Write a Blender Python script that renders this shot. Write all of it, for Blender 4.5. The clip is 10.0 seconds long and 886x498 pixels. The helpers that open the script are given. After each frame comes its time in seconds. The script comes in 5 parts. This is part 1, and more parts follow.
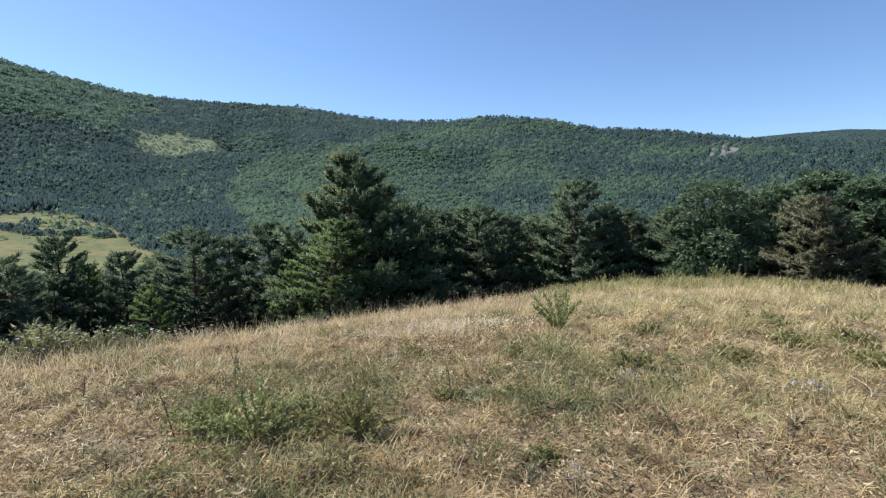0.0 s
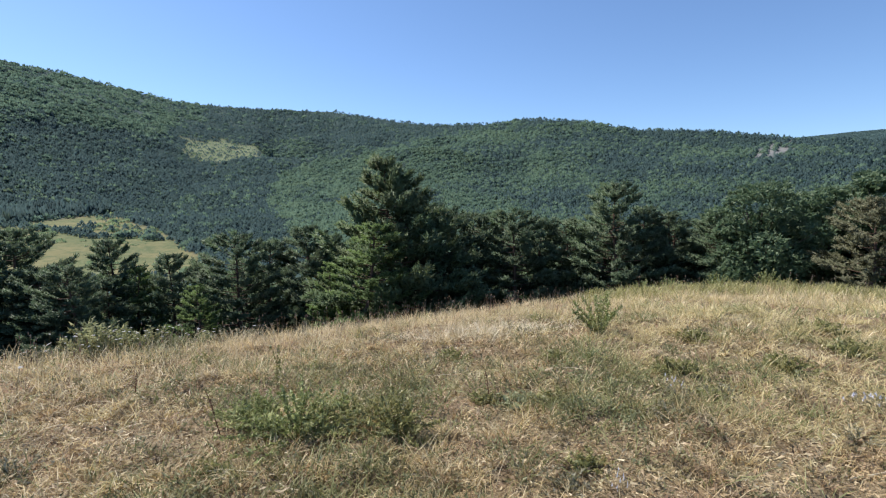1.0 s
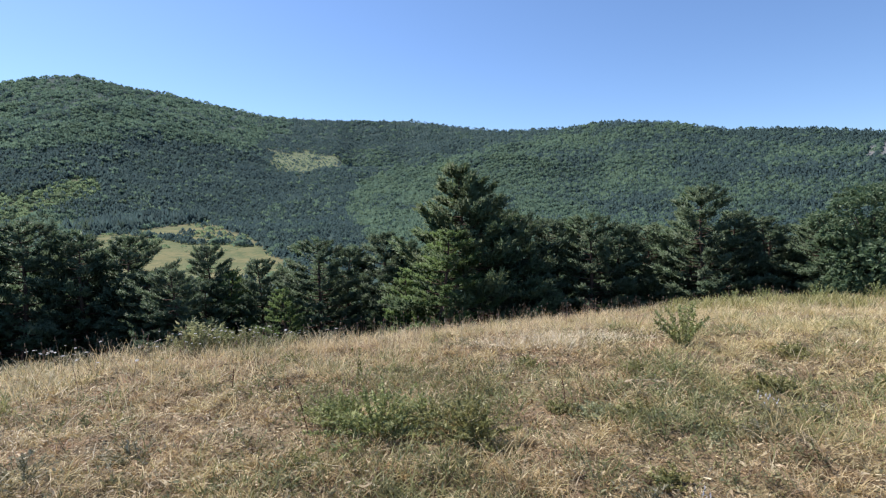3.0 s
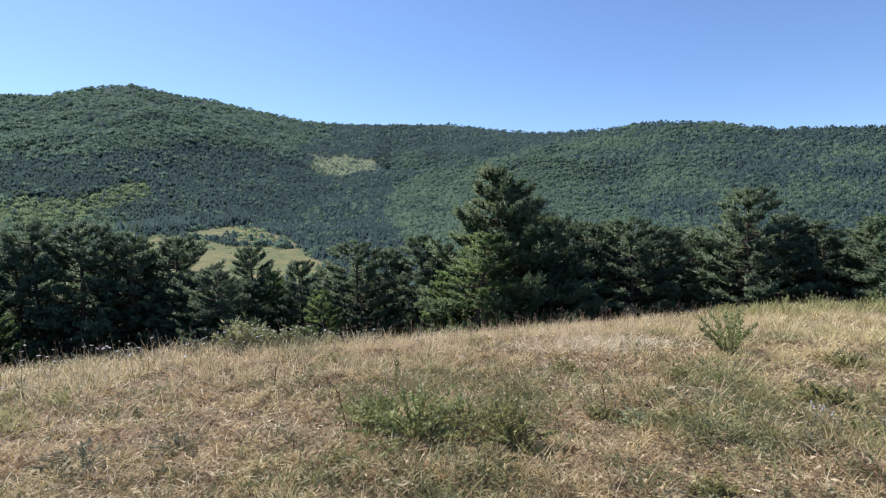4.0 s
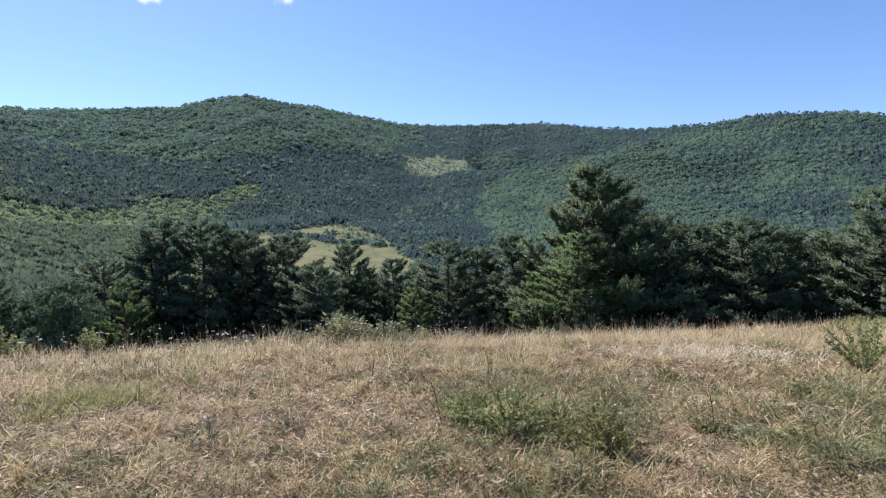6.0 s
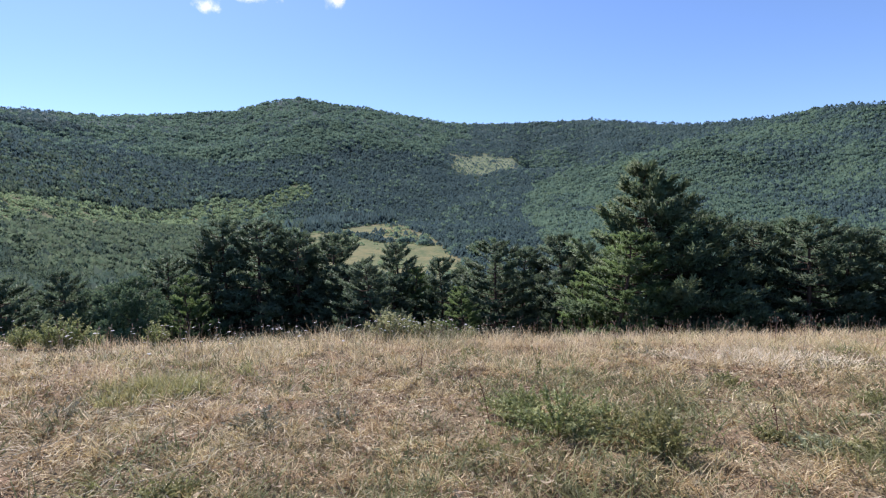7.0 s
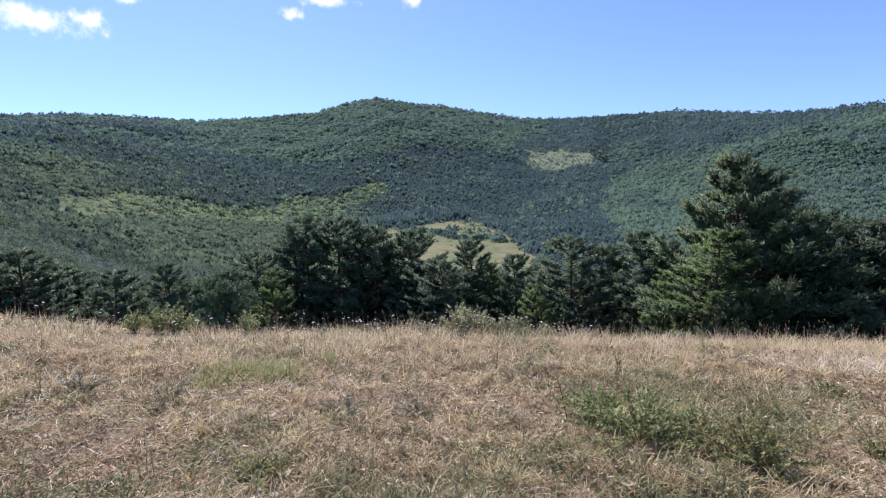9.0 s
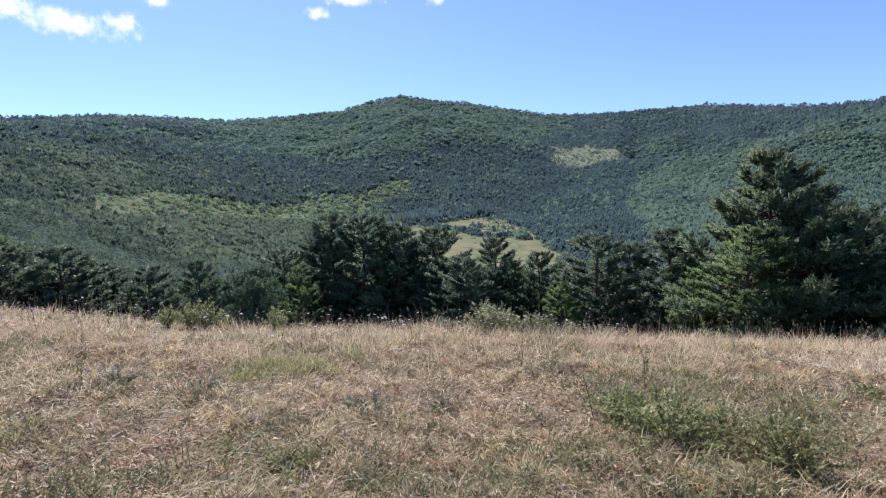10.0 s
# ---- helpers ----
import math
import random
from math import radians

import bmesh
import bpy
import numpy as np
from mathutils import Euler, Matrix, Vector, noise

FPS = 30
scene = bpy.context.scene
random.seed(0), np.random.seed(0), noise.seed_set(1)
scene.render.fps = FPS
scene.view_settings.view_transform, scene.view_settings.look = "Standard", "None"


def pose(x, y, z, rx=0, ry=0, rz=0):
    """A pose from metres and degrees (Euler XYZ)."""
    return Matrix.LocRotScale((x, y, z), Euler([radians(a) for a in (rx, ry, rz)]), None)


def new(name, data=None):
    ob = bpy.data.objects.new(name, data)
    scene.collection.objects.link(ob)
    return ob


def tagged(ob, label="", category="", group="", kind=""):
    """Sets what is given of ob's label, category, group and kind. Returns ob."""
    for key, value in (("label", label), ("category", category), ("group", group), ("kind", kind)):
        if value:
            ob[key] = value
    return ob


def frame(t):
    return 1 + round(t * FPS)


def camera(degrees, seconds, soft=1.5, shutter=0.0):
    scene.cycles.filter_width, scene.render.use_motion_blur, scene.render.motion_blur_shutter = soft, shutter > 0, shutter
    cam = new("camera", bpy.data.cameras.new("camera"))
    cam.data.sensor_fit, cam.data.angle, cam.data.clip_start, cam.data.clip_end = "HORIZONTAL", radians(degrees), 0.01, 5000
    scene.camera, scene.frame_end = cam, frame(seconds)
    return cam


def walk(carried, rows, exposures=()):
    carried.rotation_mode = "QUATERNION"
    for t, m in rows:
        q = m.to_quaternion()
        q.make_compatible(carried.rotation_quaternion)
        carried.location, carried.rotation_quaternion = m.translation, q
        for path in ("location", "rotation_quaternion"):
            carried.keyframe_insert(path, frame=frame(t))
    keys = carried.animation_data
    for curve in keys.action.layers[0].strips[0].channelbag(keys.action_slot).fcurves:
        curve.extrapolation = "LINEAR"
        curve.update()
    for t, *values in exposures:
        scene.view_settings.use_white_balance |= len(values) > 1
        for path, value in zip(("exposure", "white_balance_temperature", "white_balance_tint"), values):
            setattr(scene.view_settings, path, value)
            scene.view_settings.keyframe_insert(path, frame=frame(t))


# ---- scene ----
cam = camera(82.03, 10.0, soft=1.15)
ROWS = [
    (0.0, pose(0.000, 0.000, 1.600, 85.00, -0.00, 0.00)),
    (0.5, pose(-0.010, 0.007, 1.597, 85.20, 0.07, 2.02)),
    (1.0, pose(-0.027, 0.011, 1.598, 85.39, 0.14, 4.01)),
    (1.5, pose(-0.031, -0.002, 1.602, 85.59, 0.27, 6.13)),
    (2.0, pose(-0.032, -0.025, 1.610, 85.76, 0.41, 8.19)),
    (2.5, pose(-0.035, -0.048, 1.616, 85.95, 0.52, 10.27)),
    (4.0, pose(-0.053, -0.082, 1.604, 86.53, 0.49, 16.35)),
    (4.5, pose(-0.063, -0.095, 1.604, 86.59, 0.40, 18.66)),
    (5.0, pose(-0.076, -0.106, 1.600, 86.61, 0.29, 21.19)),
    (5.5, pose(-0.084, -0.116, 1.597, 86.61, 0.23, 23.81)),
    (7.0, pose(-0.098, -0.136, 1.590, 86.48, 0.35, 31.76)),
    (7.5, pose(-0.103, -0.146, 1.586, 86.40, 0.39, 34.20)),
    (8.0, pose(-0.107, -0.161, 1.583, 86.34, 0.41, 36.37)),
    (8.5, pose(-0.102, -0.174, 1.582, 86.26, 0.47, 38.34)),
    (9.0, pose(-0.109, -0.184, 1.581, 86.17, 0.44, 40.01)),
    (9.5, pose(-0.099, -0.200, 1.581, 86.07, 0.57, 41.48)),
    (10.0, pose(-0.103, -0.215, 1.585, 85.89, 0.58, 42.68)),
]
EXPOSURES = [(0.0, 0.48, 6330, 14.5), (4.5, 0.51, 6180, 19.5), (7.0, 0.54, 6000, 24.5), (10.0, 0.57, 5870, 28.5)]      # seconds, stops, kelvin, tint
walk(cam, ROWS, EXPOSURES)

# ---- sky and sun ----
SUN_AZ, SUN_EL = 68.0, 53.0      # degrees to the left of +y, above the horizon
SKY_STRENGTH, SUN_STRENGTH = 0.120, 5.0

# a few small fair-weather clouds: bearing, height, half width and half height
CLOUDS = ((83.5, 17.4, 0.065, 0.020), (78.6, 16.8, 0.065, 0.019), (74.0, 17.3, 0.026, 0.018), (71.0, 19.8, 0.015, 0.012),
          (55.9, 20.3, 0.018, 0.010), (52.6, 21.9, 0.040, 0.012), (43.3, 22.3, 0.016, 0.013), (87.5, 18.0, 0.05, 0.02))


def build_world():
    w = bpy.data.worlds.new("sky")
    scene.world = w
    w.use_nodes = True
    nt = w.node_tree
    nt.nodes.clear()
    out = nt.nodes.new("ShaderNodeOutputWorld")
    bg = nt.nodes.new("ShaderNodeBackground")
    sky = nt.nodes.new("ShaderNodeTexSky")
    sky.sky_type = "NISHITA"
    sky.sun_disc = False
    sky.sun_elevation = radians(SUN_EL)
    sky.sun_rotation = radians(-SUN_AZ)
    sky.altitude = 1200
    sky.air_density, sky.dust_density, sky.ozone_density = 1.0, 0.6, 4.4
    bg.inputs["Strength"].default_value = SKY_STRENGTH
    tc = nt.nodes.new("ShaderNodeTexCoord")
    puff = nt.nodes.new("ShaderNodeTexNoise")
    puff.inputs["Scale"].default_value, puff.inputs["Detail"].default_value, puff.inputs["Roughness"].default_value = 34.0, 7.0, 0.62
    nt.links.new(tc.outputs["Generated"], puff.inputs["Vector"])
    cover = None
    for az, el, wide, high in CLOUDS:
        a, e = radians(az), radians(el)
        sub = nt.nodes.new("ShaderNodeVectorMath")
        sub.operation = "SUBTRACT"
        sub.inputs[1].default_value = (-math.sin(a) * math.cos(e), math.cos(a) * math.cos(e), math.sin(e))
        nt.links.new(tc.outputs["Generated"], sub.inputs[0])
        sc = nt.nodes.new("ShaderNodeVectorMath")
        sc.operation = "MULTIPLY"
        sc.inputs[1].default_value = (1 / wide, 1 / wide, 1 / high)
        nt.links.new(sub.outputs[0], sc.inputs[0])
        ln = nt.nodes.new("ShaderNodeVectorMath")
        ln.operation = "LENGTH"
        nt.links.new(sc.outputs[0], ln.inputs[0])
        ad = nt.nodes.new("ShaderNodeMath")
        ad.operation = "MULTIPLY_ADD"
        ad.inputs[1].default_value = 3.2
        nt.links.new(puff.outputs["Fac"], ad.inputs[0])
        nt.links.new(ln.outputs["Value"], ad.inputs[2])
        mr = nt.nodes.new("ShaderNodeMapRange")
        mr.interpolation_type = "SMOOTHSTEP"
        mr.inputs["From Min"].default_value, mr.inputs["From Max"].default_value = 2.9, 1.35
        nt.links.new(ad.outputs[0], mr.inputs["Value"])
        if cover is None:
            cover = mr.outputs[0]
        else:
            mx = nt.nodes.new("ShaderNodeMath")
            mx.operation = "MAXIMUM"
            nt.links.new(cover, mx.inputs[0])
            nt.links.new(mr.outputs[0], mx.inputs[1])
            cover = mx.outputs[0]
    white = nt.nodes.new("ShaderNodeMix")
    white.data_type = "RGBA"
    white.inputs[7].default_value = (8.6, 8.5, 8.3, 1)
    nt.links.new(cover, white.inputs[0])
    air = nt.nodes.new("ShaderNodeMix")
    air.data_type, air.blend_type = "RGBA", "MULTIPLY"
    air.inputs[0].default_value, air.inputs[7].default_value = 1.0, (0.935, 1.005, 1.015, 1)
    nt.links.new(sky.outputs[0], air.inputs[6])
    nt.links.new(air.outputs[2], white.inputs[6])
    nt.links.new(white.outputs[2], bg.inputs["Color"])
    nt.links.new(bg.outputs[0], out.inputs["Surface"])


build_world()
sun_data = bpy.data.lights.new("sun", "SUN")
sun_data.energy, sun_data.angle, sun_data.color = SUN_STRENGTH, radians(0.55), (1.0, 0.94, 0.84)
sun = new("sun", sun_data)
_a, _e = radians(SUN_AZ), radians(SUN_EL)
sun_way = Vector((-math.sin(_a) * math.cos(_e), math.cos(_a) * math.cos(_e), math.sin(_e)))
sun.matrix_world = Matrix.Translation(sun_way * 60) @ sun_way.to_track_quat("Z", "Y").to_matrix().to_4x4()

# ---- materials ----
def material(name):
    m = bpy.data.materials.new(name)
    m.use_nodes = True
    nt = m.node_tree
    nt.nodes.clear()
    return m, nt


def node(nt, kind, **values):
    n = nt.nodes.new(kind)
    for k, v in values.items():
        n.inputs[k.replace("_", " ")].default_value = v
    return n


def ramp(nt, stops, source):
    r = nt.nodes.new("ShaderNodeValToRGB")
    el = r.color_ramp.elements
    while len(el) < len(stops):
        el.new(0.5)
    for e, (p, c) in zip(el, stops):
        e.position, e.color = p, (*c, 1)
    nt.links.new(source, r.inputs["Fac"])
    return r.outputs["Color"]


def mixed(nt, fac, a, b, mode="MIX"):
    m = nt.nodes.new("ShaderNodeMix")
    m.data_type, m.blend_type = "RGBA", mode
    for sock, v in ((m.inputs[0], fac), (m.inputs[6], a), (m.inputs[7], b)):
        if isinstance(v, (int, float)):
            sock.default_value = v
        elif isinstance(v, tuple):
            sock.default_value = (*v, 1)
        else:
            nt.links.new(v, sock)
    return m.outputs[2]


def noise_of(nt, scale, detail=3.0, rough=0.55, stretch=None):
    tc = nt.nodes.new("ShaderNodeTexCoord")
    n = node(nt, "ShaderNodeTexNoise", Scale=scale, Detail=detail, Roughness=rough)
    if stretch:
        mp = nt.nodes.new("ShaderNodeMapping")
        mp.inputs["Scale"].default_value = stretch
        nt.links.new(tc.outputs["Object"], mp.inputs["Vector"])
        nt.links.new(mp.outputs[0], n.inputs["Vector"])
    else:
        nt.links.new(tc.outputs["Object"], n.inputs["Vector"])
    return n.outputs["Fac"]


def surface(nt, colour, rough=0.8, spec=0.3, bump=None, translucent=0.0, fuzz=0.0):
    out = nt.nodes.new("ShaderNodeOutputMaterial")
    p = node(nt, "ShaderNodeBsdfPrincipled", Roughness=rough)
    p.inputs["Specular IOR Level"].default_value = spec
    p.inputs["Sheen Weight"].default_value, p.inputs["Sheen Roughness"].default_value = fuzz, 0.6
    if isinstance(colour, tuple):
        p.inputs["Base Color"].default_value = (*colour, 1)
    else:
        nt.links.new(colour, p.inputs["Base Color"])
    if bump:
        b = node(nt, "ShaderNodeBump", Strength=bump[1], Distance=bump[2])
        nt.links.new(bump[0], b.inputs["Height"])
        nt.links.new(b.outputs[0], p.inputs["Normal"])
    last = p.outputs[0]
    if translucent:
        t = nt.nodes.new("ShaderNodeBsdfTranslucent")
        if isinstance(colour, tuple):
            t.inputs["Color"].default_value = (*colour, 1)
        else:
            nt.links.new(colour, t.inputs["Color"])
        mx = node(nt, "ShaderNodeMixShader", Fac=translucent)
        nt.links.new(last, mx.inputs[1])
        nt.links.new(t.outputs[0], mx.inputs[2])
        last = mx.outputs[0]
    nt.links.new(last, out.inputs["Surface"])


def leaf_material(name, stops, patch, patch_scale, patch_mix, rough=0.55, spec=0.3, translucent=0.25, fuzz=0.0, drift=None):
    """Foliage: a tone for each leaf or crown, and slow drifts of tone over metres."""
    m, nt = material(name)
    g = nt.nodes.new("ShaderNodeNewGeometry")
    c = ramp(nt, stops, g.outputs["Random Per Island"])
    n = noise_of(nt, patch_scale, 3.0)
    f = ramp(nt, [(0.42, (0, 0, 0)), (0.62, (patch_mix,) * 3)], n)
    c = mixed(nt, f, c, patch)
    for colour, scale, lo, hi, share in drift or ():
        c = mixed(nt, ramp(nt, [(lo, (0, 0, 0)), (hi, (share,) * 3)], noise_of(nt, scale, 2.0)), c, colour)
    surface(nt, c, rough, spec, None, translucent, fuzz)
    return m


def bark_material(name, dark, light, scale):
    m, nt = material(name)
    n = noise_of(nt, scale, 5.0, 0.65, (1, 1, 0.25))
    c = ramp(nt, [(0.3, dark), (0.7, light)], n)
    surface(nt, c, 0.9, 0.2, (n, 0.8, 0.02))
    return m


def plain_material(name, a, b, scale, rough=0.7, translucent=0.0):
    m, nt = material(name)
    n = noise_of(nt, scale, 4.0)
    surface(nt, ramp(nt, [(0.3, a), (0.7, b)], n), rough, 0.3, None, translucent)
    return m


def ground_material():
    """Straw litter and bare earth near by, forest floor, pasture and pale rock by the shares kept with the sheet."""
    m, nt = material("ground_cover")
    fine = noise_of(nt, 60.0, 6.0, 0.7)
    mid = noise_of(nt, 2.2, 4.0, 0.6)
    slow = noise_of(nt, 0.35, 3.0)
    straw = ramp(nt, [(0.25, (0.06, 0.045, 0.028)), (0.5, (0.19, 0.145, 0.085)), (0.75, (0.40, 0.33, 0.20))], fine)
    earth = ramp(nt, [(0.3, (0.13, 0.075, 0.045)), (0.7, (0.36, 0.235, 0.145))], fine)
    green = ramp(nt, [(0.3, (0.07, 0.085, 0.03)), (0.7, (0.24, 0.24, 0.10))], fine)
    c = mixed(nt, ramp(nt, [(0.50, (0, 0, 0)), (0.66, (0.8,) * 3)], mid), straw, earth)
    c = mixed(nt, ramp(nt, [(0.50, (0, 0, 0)), (0.66, (0.35,) * 3)], slow), c, green)
    far = noise_of(nt, 0.02, 5.0, 0.6)
    tuft = noise_of(nt, 0.25, 5.0, 0.7)
    # woodland ground, tinted bluish to go with the haze-coloured crowns
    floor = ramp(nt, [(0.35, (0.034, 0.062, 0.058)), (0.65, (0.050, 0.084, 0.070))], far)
    pasture = mixed(nt, ramp(nt, [(0.42, (0, 0, 0)), (0.56, (1,) * 3)], far), (0.168, 0.160, 0.072), (0.105, 0.128, 0.055))
    pasture = mixed(nt, ramp(nt, [(0.45, (0, 0, 0)), (0.70, (0.75,) * 3)], tuft), pasture, (0.215, 0.195, 0.095))
    pasture = mixed(nt, ramp(nt, [(0.50, (0, 0, 0)), (0.62, (0.7,) * 3)], noise_of(nt, 0.07, 5.0, 0.7)), pasture, (0.075, 0.105, 0.045))
    rock = ramp(nt, [(0.35, (0.11, 0.115, 0.105)), (0.65, (0.25, 0.25, 0.24))], tuft)
    glade = mixed(nt, ramp(nt, [(0.42, (0, 0, 0)), (0.60, (1,) * 3)], tuft), (0.112, 0.150, 0.078), (0.180, 0.200, 0.110))
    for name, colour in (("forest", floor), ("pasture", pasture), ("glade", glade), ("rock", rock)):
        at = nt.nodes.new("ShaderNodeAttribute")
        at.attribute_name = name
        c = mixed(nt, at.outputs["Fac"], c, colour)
    surface(nt, c, 0.95, 0.15, (fine, 0.6, 0.02))
    return m


M_GROUND = ground_material()
M_PINE = leaf_material("pine_needles", [(0.0, (0.082, 0.134, 0.074)), (0.5, (0.120, 0.184, 0.098)), (1.0, (0.168, 0.234, 0.130))],
                       (0.142, 0.178, 0.105), 0.7, 0.6, 0.6, 0.3, 0.4, 0.04)
M_PINE_TALL = leaf_material("tall_pine_needles", [(0.0, (0.096, 0.152, 0.070)), (0.5, (0.140, 0.208, 0.094)), (1.0, (0.190, 0.260, 0.122))],
                            (0.154, 0.188, 0.092), 0.7, 0.6, 0.6, 0.3, 0.4, 0.04)
# bright green needles, with the sunlight on lower branches put into the colour
M_PINE_SUNLIT = leaf_material("sunlit_pine_needles", [(0.0, (0.105, 0.170, 0.055)), (0.5, (0.158, 0.240, 0.080)), (1.0, (0.220, 0.305, 0.110))],
                             (0.120, 0.185, 0.062), 0.7, 0.5, 0.6, 0.3, 0.45, 0.04)
M_PINE_OLIVE = leaf_material("olive_pine_needles", [(0.0, (0.11, 0.12, 0.07)), (0.5, (0.17, 0.18, 0.105)), (1.0, (0.25, 0.24, 0.15))],
                             (0.13, 0.15, 0.08), 0.7, 0.5, 0.65, 0.3, 0.40, 0.04)
M_LEAF = leaf_material("broad_leaves", [(0.0, (0.084, 0.142, 0.072)), (0.5, (0.130, 0.200, 0.104)), (1.0, (0.184, 0.256, 0.140))],
                       (0.126, 0.172, 0.094), 0.6, 0.6, 0.6, 0.3, 0.42, 0.04)
# far crowns: bluish, lifted base colours stand in for the haze of distance
M_FAR_PINE_HAZED = leaf_material("hazed_pine_crowns", [(0.0, (0.064, 0.110, 0.116)), (0.5, (0.076, 0.126, 0.130)), (1.0, (0.092, 0.146, 0.146))],
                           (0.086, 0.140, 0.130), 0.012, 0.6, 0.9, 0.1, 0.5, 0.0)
M_FAR_LEAF_HAZED = leaf_material("hazed_broadleaf_crowns", [(0.0, (0.106, 0.178, 0.130)), (0.5, (0.132, 0.210, 0.148)), (1.0, (0.160, 0.242, 0.166))],
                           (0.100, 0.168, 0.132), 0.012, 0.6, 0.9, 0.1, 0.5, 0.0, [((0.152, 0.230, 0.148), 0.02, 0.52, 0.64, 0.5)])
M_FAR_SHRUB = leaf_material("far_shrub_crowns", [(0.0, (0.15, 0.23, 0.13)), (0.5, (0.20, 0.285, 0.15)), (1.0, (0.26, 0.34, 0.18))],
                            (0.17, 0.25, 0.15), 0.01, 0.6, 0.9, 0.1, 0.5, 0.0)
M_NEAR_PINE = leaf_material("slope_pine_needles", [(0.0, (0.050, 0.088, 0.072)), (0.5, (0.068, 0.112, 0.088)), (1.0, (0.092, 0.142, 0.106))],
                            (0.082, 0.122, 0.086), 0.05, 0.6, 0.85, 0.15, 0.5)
M_NEAR_LEAF = leaf_material("slope_broad_leaves", [(0.0, (0.086, 0.136, 0.088)), (0.5, (0.120, 0.176, 0.108)), (1.0, (0.160, 0.216, 0.130))],
                            (0.098, 0.140, 0.086), 0.05, 0.6, 0.85, 0.15, 0.5)
M_BARK = bark_material("pine_bark", (0.035, 0.024, 0.018), (0.16, 0.105, 0.075), 9.0)
M_BARK_GREY = bark_material("oak_bark", (0.035, 0.03, 0.025), (0.17, 0.15, 0.13), 9.0)
STRAW = [(0.0, (0.26, 0.195, 0.090)), (0.3, (0.51, 0.395, 0.180)), (0.65, (0.70, 0.575, 0.295)), (0.9, (0.84, 0.735, 0.445)), (1.0, (0.40, 0.40, 0.165))]
# drifts of sward tone; the darkest brown one stands in for shaded hollows
SWARD = [((0.30, 0.28, 0.125), 3.5, 0.52, 0.64, 0.6), ((0.49, 0.345, 0.20), 1.7, 0.51, 0.66, 0.52), ((0.15, 0.10, 0.055), 4.6, 0.51, 0.65, 0.8), ((0.80, 0.70, 0.46), 4.3, 0.56, 0.70, 0.6)]
M_GRASS = leaf_material("dry_grass", STRAW, (0.50, 0.345, 0.195), 1.1, 0.55, 0.5, 0.4, 0.35, 0.0, SWARD)
M_STRAW = leaf_material("lying_straw", [(0.0, (0.12, 0.086, 0.044)), (0.35, (0.35, 0.268, 0.125)), (0.7, (0.68, 0.565, 0.305)), (1.0, (0.90, 0.81, 0.55))],
                        (0.44, 0.30, 0.18), 1.4, 0.6, 0.5, 0.4, 0.12, 0.0, SWARD)
M_CHAFF = leaf_material("chaff_and_dead_leaves", [(0.0, (0.09, 0.060, 0.034)), (0.3, (0.30, 0.215, 0.115)), (0.6, (0.52, 0.42, 0.235)), (0.85, (0.74, 0.64, 0.42)), (1.0, (0.28, 0.30, 0.14))],
                        (0.43, 0.29, 0.175), 1.6, 0.6, 0.6, 0.35, 0.2, 0.0, SWARD)
M_GRASS_TALL = leaf_material("tall_dry_grass", [(0.0, (0.52, 0.415, 0.215)), (0.5, (0.74, 0.615, 0.36)), (1.0, (0.87, 0.77, 0.51))],
                             (0.50, 0.345, 0.205), 0.5, 0.5, 0.5, 0.4, 0.4, 0.0, [((0.36, 0.35, 0.17), 0.9, 0.52, 0.66, 0.6), ((0.54, 0.38, 0.24), 1.7, 0.55, 0.68, 0.6)])
M_GRASS_YELLOW = leaf_material("yellow_grass", [(0.0, (0.38, 0.31, 0.135)), (0.5, (0.68, 0.57, 0.285)), (1.0, (0.86, 0.76, 0.45))],
                               (0.40, 0.37, 0.15), 1.2, 0.5, 0.5, 0.4, 0.35)
M_GRASS_GREEN = leaf_material("green_grass", [(0.0, (0.10, 0.13, 0.04)), (0.5, (0.20, 0.23, 0.08)), (1.0, (0.36, 0.36, 0.16))],
                              (0.34, 0.31, 0.14), 1.3, 0.6, 0.5, 0.4, 0.4)
M_GRASS_FRESH = leaf_material("fresh_grass_blades", [(0.0, (0.21, 0.215, 0.07)), (0.5, (0.33, 0.33, 0.12)), (1.0, (0.50, 0.465, 0.21))], (0.44, 0.385, 0.18), 3.0, 0.45, 0.5, 0.4, 0.4)
M_SEED = leaf_material("seed_heads", [(0.0, (0.16, 0.10, 0.075)), (0.5, (0.32, 0.23, 0.16)), (1.0, (0.50, 0.40, 0.28))], (0.24, 0.16, 0.13), 0.8, 0.5, 0.6, 0.3, 0.2)
M_WEED = leaf_material("weed_leaves", [(0.0, (0.13, 0.16, 0.05)), (0.5, (0.28, 0.325, 0.115)), (1.0, (0.53, 0.56, 0.28))],
                       (0.32, 0.31, 0.14), 3.5, 0.5, 0.55, 0.3, 0.45)
M_WEED_OLIVE = leaf_material("olive_leaves", [(0.0, (0.12, 0.13, 0.045)), (0.5, (0.24, 0.25, 0.09)), (1.0, (0.42, 0.40, 0.17))], (0.36, 0.30, 0.13), 3.0, 0.5, 0.45, 0.4, 0.4)
M_WEED_GREY = leaf_material("grey_leaves", [(0.0, (0.16, 0.16, 0.09)), (0.5, (0.28, 0.27, 0.17)), (1.0, (0.44, 0.42, 0.30))], (0.32, 0.28, 0.18), 3.0, 0.5, 0.55, 0.35, 0.35)
M_HERB = leaf_material("herb_leaves", [(0.0, (0.10, 0.108, 0.046)), (0.5, (0.20, 0.22, 0.098)), (1.0, (0.36, 0.37, 0.20))], (0.22, 0.150, 0.075), 1.6, 0.6, 0.55, 0.35, 0.3)
